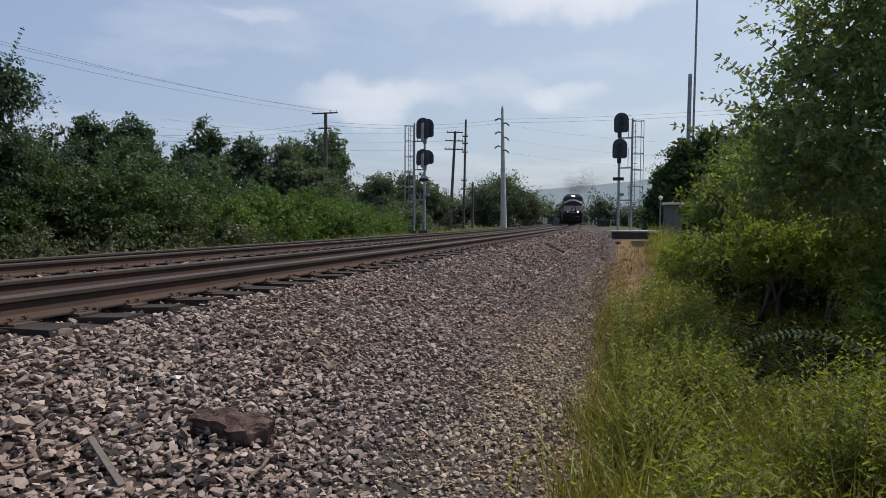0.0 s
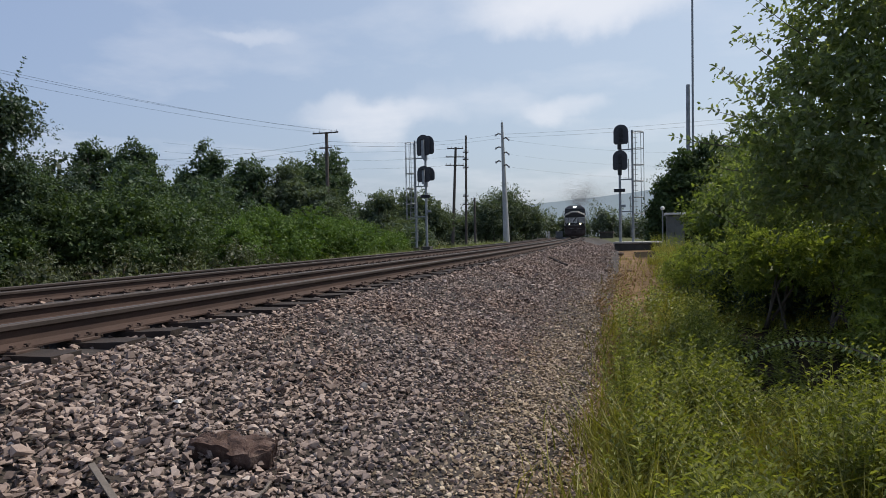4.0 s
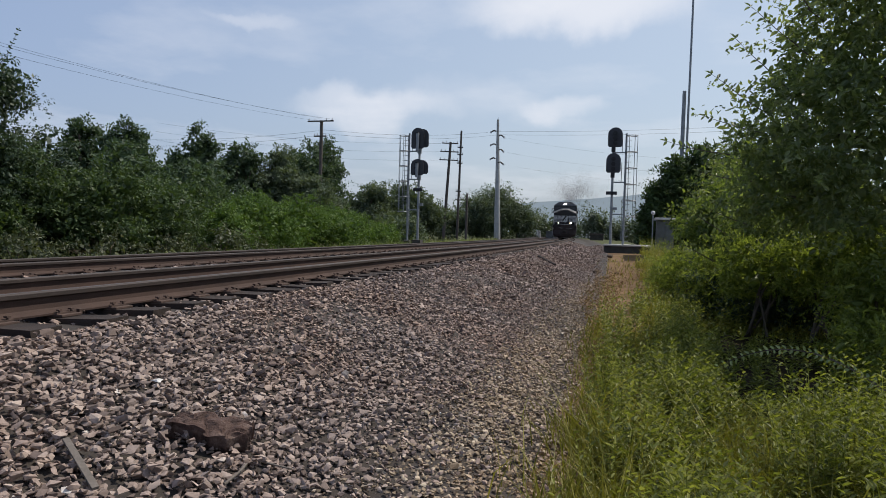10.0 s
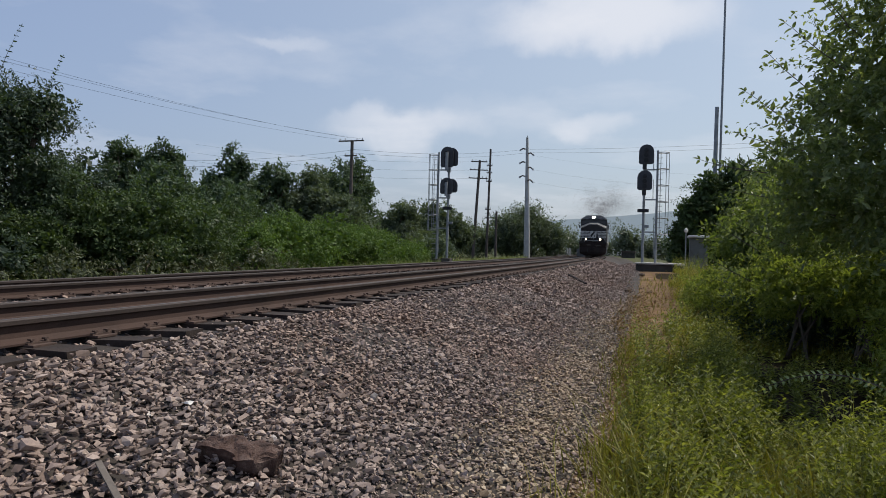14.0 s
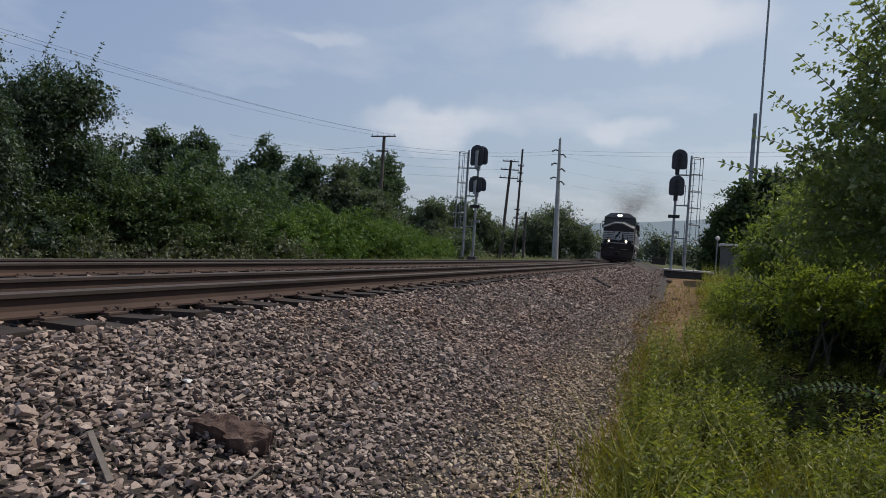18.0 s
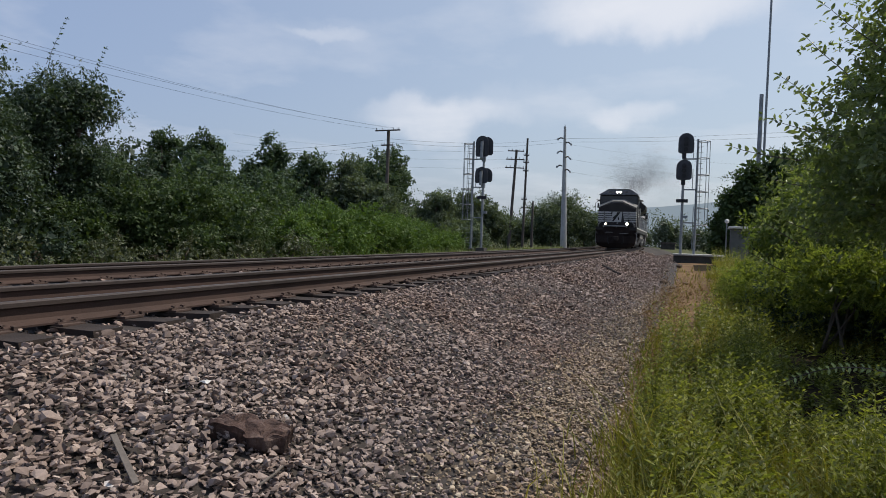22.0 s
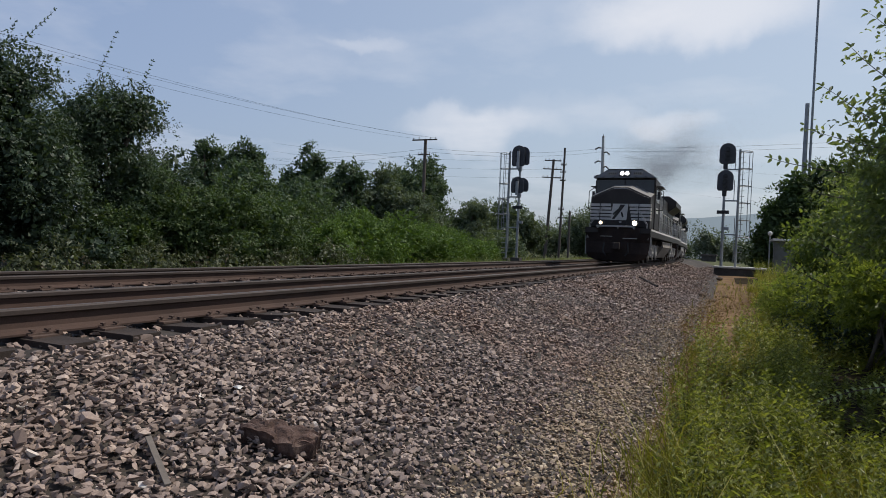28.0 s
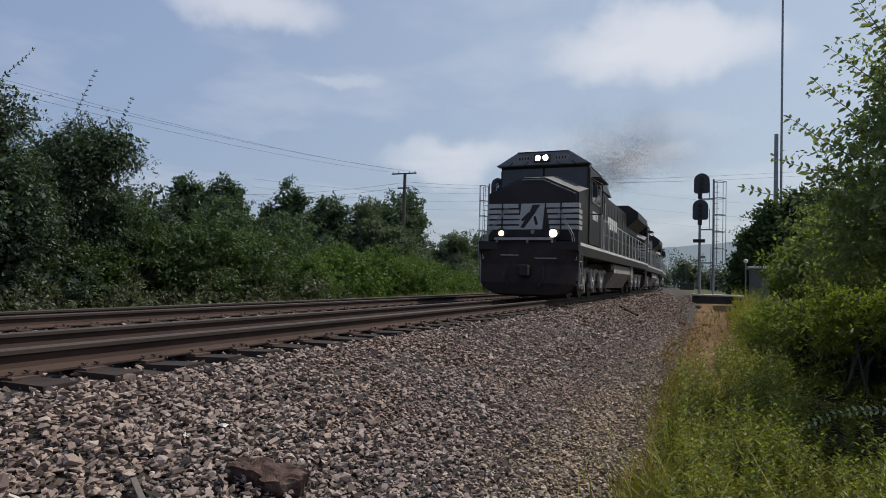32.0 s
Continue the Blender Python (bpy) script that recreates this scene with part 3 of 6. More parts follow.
def unit(a):
    return a / np.maximum(np.linalg.norm(a, axis=1), 1e-9)[:, None]


def leaf_arrays(c, tip, up, size, width=0.45, near=False):
    """Leaves at c: length along tip, broad across; folded along the midrib when near."""
    tip = unit(tip)
    side = unit(np.cross(tip, up))
    nor = np.cross(side, tip)
    L, Wd = size[:, None], (size * width)[:, None]
    n = len(c)
    if near:
        v = np.stack([c, c + tip * L * 0.3 + side * Wd * 0.5 + nor * Wd * 0.16, c + tip * L * 0.68 + side * Wd * 0.4 + nor * Wd * 0.1,
                      c + tip * L - nor * L * 0.12, c + tip * L * 0.68 - side * Wd * 0.4 + nor * Wd * 0.1, c + tip * L * 0.3 - side * Wd * 0.5 + nor * Wd * 0.16], 1)
        f = np.array([[0, 1, 2, 3], [0, 3, 4, 5]])
    else:
        v = np.stack([c, c + tip * L * 0.5 + side * Wd * 0.5, c + tip * L, c + tip * L * 0.5 - side * Wd * 0.5], 1)
        f = np.array([[0, 1, 2, 3]])
    k = v.shape[1]
    faces = f[None] + (np.arange(n) * k)[:, None, None]
    return v.reshape(-1, 3), faces.reshape(-1, 4)


def crown_points(rng, blobs, n, shell=0.5):
    """Points in a union of blobs, thick towards the outside and broken into clumps."""
    vol = np.array([b[3] * b[4] + b[3] * b[5] + b[4] * b[5] for b in blobs])
    which = rng.choice(len(blobs), n, p=vol / vol.sum())
    B = np.array(blobs)[which]
    d = unit(rng.normal(size=(n, 3)))
    r = shell + (1 - shell) * rng.random(n) ** 0.6
    bump = 1 + 0.16 * np.sin(d[:, 0] * 7 + B[:, 0] * 3) * np.sin(d[:, 1] * 6 + B[:, 1] * 5) * np.cos(d[:, 2] * 7 + B[:, 2]) + 0.05 * rng.normal(size=n)
    return B[:, :3] + d * B[:, 3:6] * (r * bump)[:, None], d


def clump_leaves(rng, blobs, n, leaf, clump, width, near, per=42):
    """Leaves on small rounded clumps that lie over the outside of the blobs."""
    k = max(10, n // per)
    c, d = crown_points(rng, blobs, 4 * k, 0.86)
    B = np.array(blobs)[:, None]
    q = np.linalg.norm((c[None] - B[..., :3]) / B[..., 3:6], axis=2).min(0)
    out = np.nonzero((q > 0.74) & (c[:, 2] > 0.02))[0][:k]
    c, d = c[out], d[out]
    pick = rng.integers(0, len(c), n)
    way = unit(rng.normal(size=(n, 3)) + d[pick] * 0.55 + np.array([0, 0, 0.35]))
    rad = clump * rng.lognormal(0, 0.3, len(c))[pick] * (0.4 + 0.6 * rng.random(n) ** 0.6)
    pos = c[pick] + way * rad[:, None] * np.array([1, 1, 0.72])
    tip = way * 0.6 + rng.normal(size=(n, 3)) * 0.6 + np.array([0, 0, -0.3])
    up = way + rng.normal(size=(n, 3)) * 0.4 + np.array([0, 0, 0.55])
    keep = pos[:, 2] > 0.02
    return leaf_arrays(pos[keep], tip[keep], up[keep], (leaf * rng.lognormal(0, 0.25, n))[keep], width, near)


def shoot_leaves(rng, blobs, n, leaf, length, width, near, per=24):
    """Leaves strung along thin shoots that grow out of the blobs, arching upwards and then over."""
    k = max(6, n // per)
    c, d = crown_points(rng, blobs, 3 * k, 0.9)
    B = np.array(blobs)[:, None]
    q = np.linalg.norm((c[None] - B[..., :3]) / B[..., 3:6], axis=2).min(0)
    out = np.nonzero((q > 0.8) & (c[:, 2] > 0.15))[0][:k]
    c, d = c[out], d[out]
    way = unit(d * np.array([1, 1, 0.6]) + rng.normal(size=d.shape) * 0.35 + np.array([0, 0, 0.5]))
    ln = length * rng.lognormal(0, 0.35, len(c))
    pick = rng.integers(0, len(c), n)
    f = rng.random(n) ** 0.8
    pos = c[pick] + way[pick] * (ln[pick] * f)[:, None] + np.array([0, 0, -1.0]) * (ln[pick] * 0.35 * f ** 2)[:, None] + rng.normal(size=(n, 3)) * leaf * 0.35
    tip = way[pick] * 0.5 + rng.normal(size=(n, 3)) * 0.65 + np.array([0, 0, -0.2])
    up = rng.normal(size=(n, 3)) * 0.45 + np.array([0, 0, 0.8]) + d[pick] * 0.4
    keep = pos[:, 2] > 0.03
    return leaf_arrays(pos[keep], tip[keep], up[keep], (leaf * rng.lognormal(0, 0.25, n) * (1.1 - 0.35 * f))[keep], width, near)


def make_plant(name, x, y, blobs, n, leaf, mat, label, category, group="", seed=1, near=False, trunk=0.08, stems=5, z0=None, width=0.5, core=0.22, clump=0.0, shoots=0.35, reach=0.0):
    """A shrub or tree: stems that taper up into the crown, and a crown of leaves in clumps."""
    rng = np.random.default_rng(seed)
    gz = (GROUND - 0.05) if z0 is None else z0
    t = thing(name, pose(x, y, gz), label, category, group)
    bm = bmesh.new()
    rnd = random.Random(seed)
    order = sorted(blobs, key=lambda b: -b[2])
    top = order[0]
    if trunk > 0:
        if category == "tree":
            mid = Vector((top[0] * 0.3, top[1] * 0.3, top[2] * 0.55))
            tube(bm, (0, 0, 0), mid, trunk, trunk * 0.75, 8)
            tube(bm, mid, (top[0], top[1], top[2]), trunk * 0.75, trunk * 0.2, 7)
            for b in order[1:stems + 1]:
                s = mid * rnd.uniform(0.5, 1.0)
                k = (Vector(b[:3]) + s) / 2 + Vector((0, 0, -0.2))
                tube(bm, s, k, trunk * 0.45, trunk * 0.3, 6); tube(bm, k, b[:3], trunk * 0.3, trunk * 0.1, 5)
        else:
            for b in (blobs * 3)[:stems]:
                p = Vector((rnd.uniform(-0.25, 0.25), rnd.uniform(-0.25, 0.25), 0))
                q = Vector(b[:3]) + Vector((rnd.uniform(-1, 1) * b[3], rnd.uniform(-1, 1) * b[4], rnd.uniform(0, 0.7) * b[5])) * 0.6
                k = (p * 0.4 + q * 0.6) + Vector((rnd.uniform(-0.2, 0.2), rnd.uniform(-0.2, 0.2), 0.1))
                tube(bm, p, k, trunk * 0.5, trunk * 0.3, 6); tube(bm, k, q, trunk * 0.3, trunk * 0.08, 5)
        part("trunk" if category == "tree" else "stem", bm, M["bark"], t)
    else:
        bm.free()
    v, f = clump_leaves(rng, blobs, int(n * (1 - shoots)), leaf, clump or leaf * 3.2, width, near)
    if shoots:
        v2, f2 = shoot_leaves(rng, blobs, int(n * shoots), leaf, reach or (clump or leaf * 3.2) * 2.4, width * 0.9, near)
        v, f = np.concatenate([v, v2]), np.concatenate([f, f2 + len(v)])
    if core:
        m = int(n * core)
        ci, di = crown_points(rng, blobs, m, 0.2)
        B = np.array(blobs)[:, None]
        deep = (np.linalg.norm((ci[None] - B[..., :3]) / B[..., 3:6], axis=2) < 0.78).any(0)
        ci = ci[deep]
        m = len(ci)
        v2, f2 = leaf_arrays(ci, rng.normal(size=(m, 3)), rng.normal(size=(m, 3)), leaf * 1.8 * np.ones(m), 0.75, near)
        v, f = np.concatenate([v, v2]), np.concatenate([f, f2 + len(v)])
    np_mesh("crown" if category == "tree" else "foliage", v, f, mat, t)
    return t


def blob_set(rng, h, r, n, low=0.25, sq=1.0):
    """Blobs that fill a crown of height h and radius r."""
    out = [(0, 0, h * 0.5, r * 0.75, r * 0.75, h * 0.42)]
    for i in range(n):
        a, q = rng.uniform(0, 6.283), rng.uniform(0.3, 0.85)
        z = h * rng.uniform(low, 0.86)
        s = r * rng.uniform(0.3, 0.5)
        cut = 1.0 if z < h * 0.6 else 1.0 - 0.55 * (z - h * 0.6) / (h * 0.4)
        out.append((math.cos(a) * r * q * cut, math.sin(a) * r * q * cut * sq, min(z, h - s * 0.7), s, s, s * rng.uniform(0.7, 1.0)))
    return out


def tree(x, y, h, r, n, leaf, mat, seed, label="leafy green deciduous tree behind the railway", low=0.3, blobs=9, group="trees along the line", **kw):
    rng = np.random.default_rng(seed + 500)
    return make_plant("tree", x, y, blob_set(rng, h, r, blobs, low), n, leaf, M[mat], label, "tree", group, seed, trunk=0.05 + h * 0.016, **kw)


def shrub(x, y, h, r, n, leaf, mat, seed, label="dense green shrub beside the track", low=0.12, blobs=8, group="lineside shrubs", **kw):
    rng = np.random.default_rng(seed + 900)
    return make_plant("shrub", x, y, blob_set(rng, h, r, blobs, low), n, leaf, M[mat], label, "shrub", group, seed, trunk=0.06, **kw)


# far side of the line: tall trees nearest, then a hedge of shrubs with trees behind
FAR_SIDE = [tree(-21.5, 12.2, 8.1, 2.5, 26000, 0.118, "leaf_shade", 1, "tall dark green tree at the end of the hedge", low=0.3, blobs=18, clump=0.34, core=0.6, reach=0.8),
            tree(-22.6, 17.0, 7.8, 2.2, 23000, 0.118, "leaf_shade", 2, "dark green tree with twigs above its crown", low=0.28, blobs=17, clump=0.34, core=0.6, reach=0.8)]
tree(-20.5, 5.5, 8.4, 3.0, 6000, 0.2, "leaf_shade", 3, "tall dark green tree at the end of the hedge", low=0.1, blobs=14)
tree(-22.2, 19.4, 5.2, 1.6, 9500, 0.14, "leaf_shade", 4, "dark green tree in the hedge", low=0.1, blobs=11, clump=0.3)
tree(-20.8, 17.6, 4.6, 1.3, 9000, 0.11, "leaf_tree", 5, "dark green tree in the hedge", low=0.15, blobs=9, clump=0.3)
HEDGE = [(-20.2, 17.8, 3.8, 1.4), (-23.4, 21.4, 4.6, 1.9), (-20.0, 12.8, 4.4, 1.8), (-22.6, 8.0, 3.2, 1.7), (-22.4, 11.0, 3.0, 1.5), (-22.2, 14.2, 2.6, 1.5), (-20.2, 16.0, 2.4, 1.3), (-18.8, 19.4, 3.6, 1.7), (-20.4, 21.8, 4.5, 1.8),
         (-18.6, 22.4, 3.5, 1.7), (-21.0, 25.0, 4.2, 1.9), (-22.0, 29.0, 4.2, 2.2), (-22.0, 33.0, 3.9, 2.3), (-21.5, 37.0, 3.6, 2.2)]
for i, (hx, hy, hh, hr) in enumerate(HEDGE):
    shrub(hx, hy, hh * (0.86 if hy > 20 else 1), hr, 6200, 0.13, "leaf_shade" if hy < 14.5 else "leaf_hedge", 20 + i, "dense dark green shrub in the hedge beyond the tracks", blobs=9, clump=0.27, reach=0.75, core=0.35)
for i, (hx, hy, hh, hr) in enumerate([(-18.2, 26.0, 2.2, 1.3), (-18.0, 28.6, 3.1, 1.9), (-17.6, 31.6, 3.2, 2.0), (-17.6, 34.6, 3.1, 2.0), (-17.8, 37.6, 2.6, 1.8), (-18.4, 41.0, 2.2, 1.7), (-18.8, 44.6, 1.9, 1.7), (-19.2, 48.4, 1.7, 1.7)]):
    shrub(hx, hy, hh, hr, 5600, 0.125, "leaf_bright", 40 + i, "bright green shrub in the hedge beyond the tracks", blobs=9, clump=0.26, reach=0.8, core=0.35)
# low pale brambles along the foot of the hedge
for i, (hx, hy, hh, hr) in enumerate([(-16.9, 8.0, 0.9, 0.9), (-16.8, 11.4, 1.1, 1.0), (-16.9, 14.4, 1.0, 0.9), (-17.0, 17.6, 1.2, 1.0), (-17.0, 20.8, 1.0, 0.9), (-17.1, 23.9, 1.3, 1.1), (-17.0, 26.4, 1.0, 0.9)]):
    shrub(hx, hy, hh, hr, 1500, 0.1, "leaf_pale", 160 + i, "low pale leafy bramble at the foot of the hedge", blobs=7, clump=0.2, reach=0.6, core=0.1, shoots=0.6)
BACK = [(-38.6, 37.6, 9.3, 0.9), (-35.3, 37.9, 9.0, 1.0), (-27.0, 29.5, 5.3, 1.7), (-29.2, 38.2, 8.6, 0.8), (-31.4, 39.5, 6.6, 1.1), (-26.5, 35.5, 5.4, 1.5), (-30.2, 45.0, 8.2, 1.4), (-27.6, 46.6, 7.9, 1.4), (-38.0, 72.6, 12.6, 2.5),
        (-25.4, 47.6, 5.6, 1.6), (-24.4, 57, 5.4, 1.5), (-21.2, 62.6, 6.4, 1.5), (-25.5, 64, 4.6, 1.8), (-20.5, 56, 3.0, 1.4), (-19.6, 52, 2.4, 1.4)]
for i, (hx, hy, hh, hr) in enumerate(BACK):
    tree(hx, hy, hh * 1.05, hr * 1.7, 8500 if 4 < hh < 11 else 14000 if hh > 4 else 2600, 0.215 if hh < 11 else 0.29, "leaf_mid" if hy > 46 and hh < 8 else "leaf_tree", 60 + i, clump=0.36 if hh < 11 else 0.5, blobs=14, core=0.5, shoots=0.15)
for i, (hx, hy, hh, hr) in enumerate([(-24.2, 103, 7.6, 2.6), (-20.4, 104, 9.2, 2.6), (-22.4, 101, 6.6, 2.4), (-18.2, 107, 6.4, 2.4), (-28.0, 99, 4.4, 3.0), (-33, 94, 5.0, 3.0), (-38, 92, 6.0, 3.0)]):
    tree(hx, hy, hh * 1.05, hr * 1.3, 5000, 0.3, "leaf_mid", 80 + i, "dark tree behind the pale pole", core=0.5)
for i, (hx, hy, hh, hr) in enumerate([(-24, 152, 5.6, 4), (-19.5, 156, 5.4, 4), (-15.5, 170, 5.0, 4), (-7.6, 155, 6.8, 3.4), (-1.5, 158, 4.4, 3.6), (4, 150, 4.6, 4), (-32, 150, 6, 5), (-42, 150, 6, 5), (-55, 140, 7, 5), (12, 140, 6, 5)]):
    tree(hx, hy, hh, hr, 2600, 0.5, "leaf_far", 90 + i, "skyline tree far down the line, haze put into its leaf colour", group="far trees", core=0.4)

# near side: trees and shrubs that close the view on the right
NEAR = "large leafy tree overhanging the grass"
crown = [(0.1, 0.0, 4.2, 1.4, 1.4, 2.0), (-1.3, -0.2, 3.0, 0.9, 0.9, 0.8), (-0.75, 0.3, 4.1, 0.8, 0.9, 0.8), (-0.6, -0.6, 2.4, 1.1, 0.9, 0.8), (0.6, -1.0, 2.6, 1.2, 1.0, 1.0), (0.0, 0.2, 5.4, 0.9, 0.9, 0.8),
         (1.0, -0.5, 5.6, 1.1, 1.0, 0.9), (-1.5, 0.4, 2.2, 0.7, 0.8, 0.55)]
NEAR_TREE = make_plant("tree", 3.6, 9.4, crown, 38000, 0.078, M["leaf_broad"], NEAR, "tree", "near trees", 101, near=True, trunk=0.11, stems=9, core=0.12, clump=0.24, shoots=0.45, reach=0.55)
EDGE = "tangled green shrub at the edge of the grass"
for i, (hx, hy, hh, hr, nn, mat) in enumerate([
        (2.5, 13.0, 2.9, 1.2, 11000, "leaf_shrub"), (4.6, 12.4, 2.6, 1.4, 5000, "leaf_shade"), (4.4, 14.6, 3.6, 1.3, 5000, "leaf_shrub"), (2.9, 11.6, 1.3, 0.9, 6000, "leaf_shade"),
        (2.0, 12.3, 0.9, 0.8, 4000, "leaf_shade"), (2.4, 16.6, 2.9, 1.2, 8000, "leaf_shrub"), (3.15, 20.5, 4.0, 1.5, 7500, "leaf_shrub"), (4.4, 24, 6.4, 2.0, 7000, "leaf_shrub"), (4.2, 29, 5.0, 1.8, 6500, "leaf_shrub"), (5.2, 35, 6.2, 2.0, 5500, "leaf_shrub"), (6.6, 41, 8.2, 2.3, 5500, "leaf_tree")]):
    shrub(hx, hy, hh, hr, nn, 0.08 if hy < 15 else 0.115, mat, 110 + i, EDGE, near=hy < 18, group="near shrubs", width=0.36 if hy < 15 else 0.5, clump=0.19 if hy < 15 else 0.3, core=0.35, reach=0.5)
# boughs over a bare, shaded hollow, with sunlight put into their leaf colour
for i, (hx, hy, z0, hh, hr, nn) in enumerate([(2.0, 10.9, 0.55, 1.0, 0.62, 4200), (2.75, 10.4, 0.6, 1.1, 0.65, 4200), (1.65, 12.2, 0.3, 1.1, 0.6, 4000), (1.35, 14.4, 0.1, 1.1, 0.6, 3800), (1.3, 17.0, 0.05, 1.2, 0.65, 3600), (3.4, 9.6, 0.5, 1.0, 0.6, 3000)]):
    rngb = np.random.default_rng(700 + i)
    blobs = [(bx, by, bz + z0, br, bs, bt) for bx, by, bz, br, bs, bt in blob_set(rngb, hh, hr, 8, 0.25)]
    make_plant("shrub", hx, hy, blobs, nn, 0.07, M["leaf_bough"], "yellow-green shrub over a shaded hollow, sunlight put into its leaf colour", "shrub", "near shrubs", 720 + i, near=True, trunk=0.05, stems=5, width=0.36, core=0.12, clump=0.14, shoots=0.55, reach=0.35)
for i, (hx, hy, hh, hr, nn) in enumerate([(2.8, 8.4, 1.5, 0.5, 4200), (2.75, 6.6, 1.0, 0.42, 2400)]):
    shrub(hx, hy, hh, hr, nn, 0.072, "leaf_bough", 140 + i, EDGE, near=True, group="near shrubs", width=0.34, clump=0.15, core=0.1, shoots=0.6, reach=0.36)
# dense dark trees behind the equipment cabinet
for i, (hx, hy, hh, hr) in enumerate([(5.4, 52.0, 9.6, 2.3), (3.4, 51.0, 8.3, 1.6), (2.0, 50.4, 6.2, 1.15), (1.35, 49.6, 4.2, 0.85), (7.8, 50.0, 10.0, 2.4)]):
    tree(hx, hy, hh, hr, 6500, 0.25, "leaf_hedge", 150 + i, "dense dark tree behind the equipment cabinet", low=0.1, blobs=12, group="near trees", core=0.5, clump=0.32)


def hollow(x, y):
    """Bare shaded ground under the bushes, where nothing grows."""
    return np.maximum(np.abs(x - (1.5 + 0.11 * (y - 6.2))) / (0.48 + 0.12 * np.clip(y - 6.2, 0, 5)), np.abs(y - 8.45) / 2.45) ** 2


def lushness(x, y):
    """Uneven growth in tufts half a metre across."""
    return 0.5 + 0.5 * np.array([noise.noise(Vector((a * 1.9, b * 1.4, 5.0))) * 1.2 + noise.noise(Vector((a * 4.5, b * 3.4, 9.0))) * 0.7 for a, b in zip(x, y)])


def bare(x, y):
    """1 where the tan dirt lies open at the edge of the stones."""
    return (y > 11.5) & (y < 33) & (x < 0.15 + 0.65 * np.clip((y - 11.5) / 5, 0, 1) + 0.2 * np.sin(y * 1.3))


def make_weeds():
    """Leafy stalks: one mesh of many upright stems with pointed leaves."""
    rng = np.random.default_rng(41)
    for name, mat, label, zones in (("weeds", "weed", "leafy green weeds in the grass", [(1.6, 5.0, -4.0, 0.6, 350, 0.45), (3.2, 5.5, 2.2, 8.0, 350, 0.45), (-0.1, 0.7, 2.2, 4.4, 900, 0.4), (0.5, 2.4, 2.2, 5.5, 2500, 0.5), (-0.2, 0.7, 4.4, 5.5, 620, 0.44), (-0.2, 3.2, 5.5, 10, 3500, 0.46), (-0.4, 3.2, 10, 22, 2300, 0.45), (0.3, 2.6, 22, 34, 500, 0.45), (0.9, 3.0, 34, 44, 420, 0.75)]),
                                    ("dry_weeds", "dry", "brown dry dock stalks at the edge of the stones", [(-0.6, 0.0, 6.5, 14, 90, 0.42), (-0.8, -0.1, 12, 22, 170, 0.36), (-0.2, 0.9, 14, 28, 150, 0.24)])):
        C, T, U, S = [], [], [], []
        for x0, x1, y0, y1, n, h in zones:
            X, Y = rng.uniform(x0, x1, n), rng.uniform(y0, y1, n)
            lush = np.clip(lushness(X, Y), 0, 1)
            if name == "weeds":
                ok = (rng.random(n) < np.clip((X + 0.5) / 0.8, 0.05, 1) * np.clip(lush * 2.8 - 0.85, 0.03, 1)) & ((hollow(X, Y) > 0.9) | (rng.random(n) < 0.3)) & ~bare(X, Y) & ~((Y > 31) & (X < 1.3))
            else:
                ok = rng.random(n) < 0.25 + lush
            for x, y, ls in zip(X[ok], Y[ok], lush[ok]):
                hh = h * min(1.4, rng.lognormal(0, 0.25)) * (0.45 + 0.9 * ls if name == "weeds" else 1) * (0.42 if name == "weeds" and ((x > 0.85 and 4.9 < y < 6.3) or hollow(x, y) < 1) else 1)
                base = np.array([x - BEND * y * y / 2, y, ground_z(x, y) - 0.02])
                lean = np.array([rng.normal(0, 0.18), rng.normal(0, 0.18), 1.0])
                k = int(19 if y < 6 else 14 if y < 10 else 9)
                for q in range(k):
                    fr = 0.25 + 0.75 * q / (k - 1)
                    a = q * 2.4 + rng.uniform(-0.4, 0.4)
                    out = np.array([math.cos(a), math.sin(a), 0.15 + 0.6 * fr])
                    C.append(base + lean * hh * fr); T.append(out); U.append((0, 0, 1.0) if fr < 0.95 else (0.3, 0.3, 0.6))
                    S.append((0.056 if y < 6 else 0.066 if y < 10 else 0.1) * rng.uniform(0.6, 1.3) * (1.3 - 0.65 * fr) * (1 if name == "weeds" else 0.75))
                C.append(base); T.append(lean); U.append((0.2, 1.0, 0.1)); S.append(hh)
        S = np.array(S)
        C, T, U = np.array(C), np.array(T, float), np.array(U, float)
        stalk = S > 0.165
        v, f = leaf_arrays(C[~stalk], T[~stalk], U[~stalk], S[~stalk], 0.34, True)
        v2, f2 = leaf_arrays(C[stalk], T[stalk], U[stalk], S[stalk], 0.009, False)
        w = np_mesh(name, np.concatenate([v, v2]), np.concatenate([f, f2 + len(v)]), M[mat])
        tagged(w, label, "weeds", kind="stuff")


make_weeds()


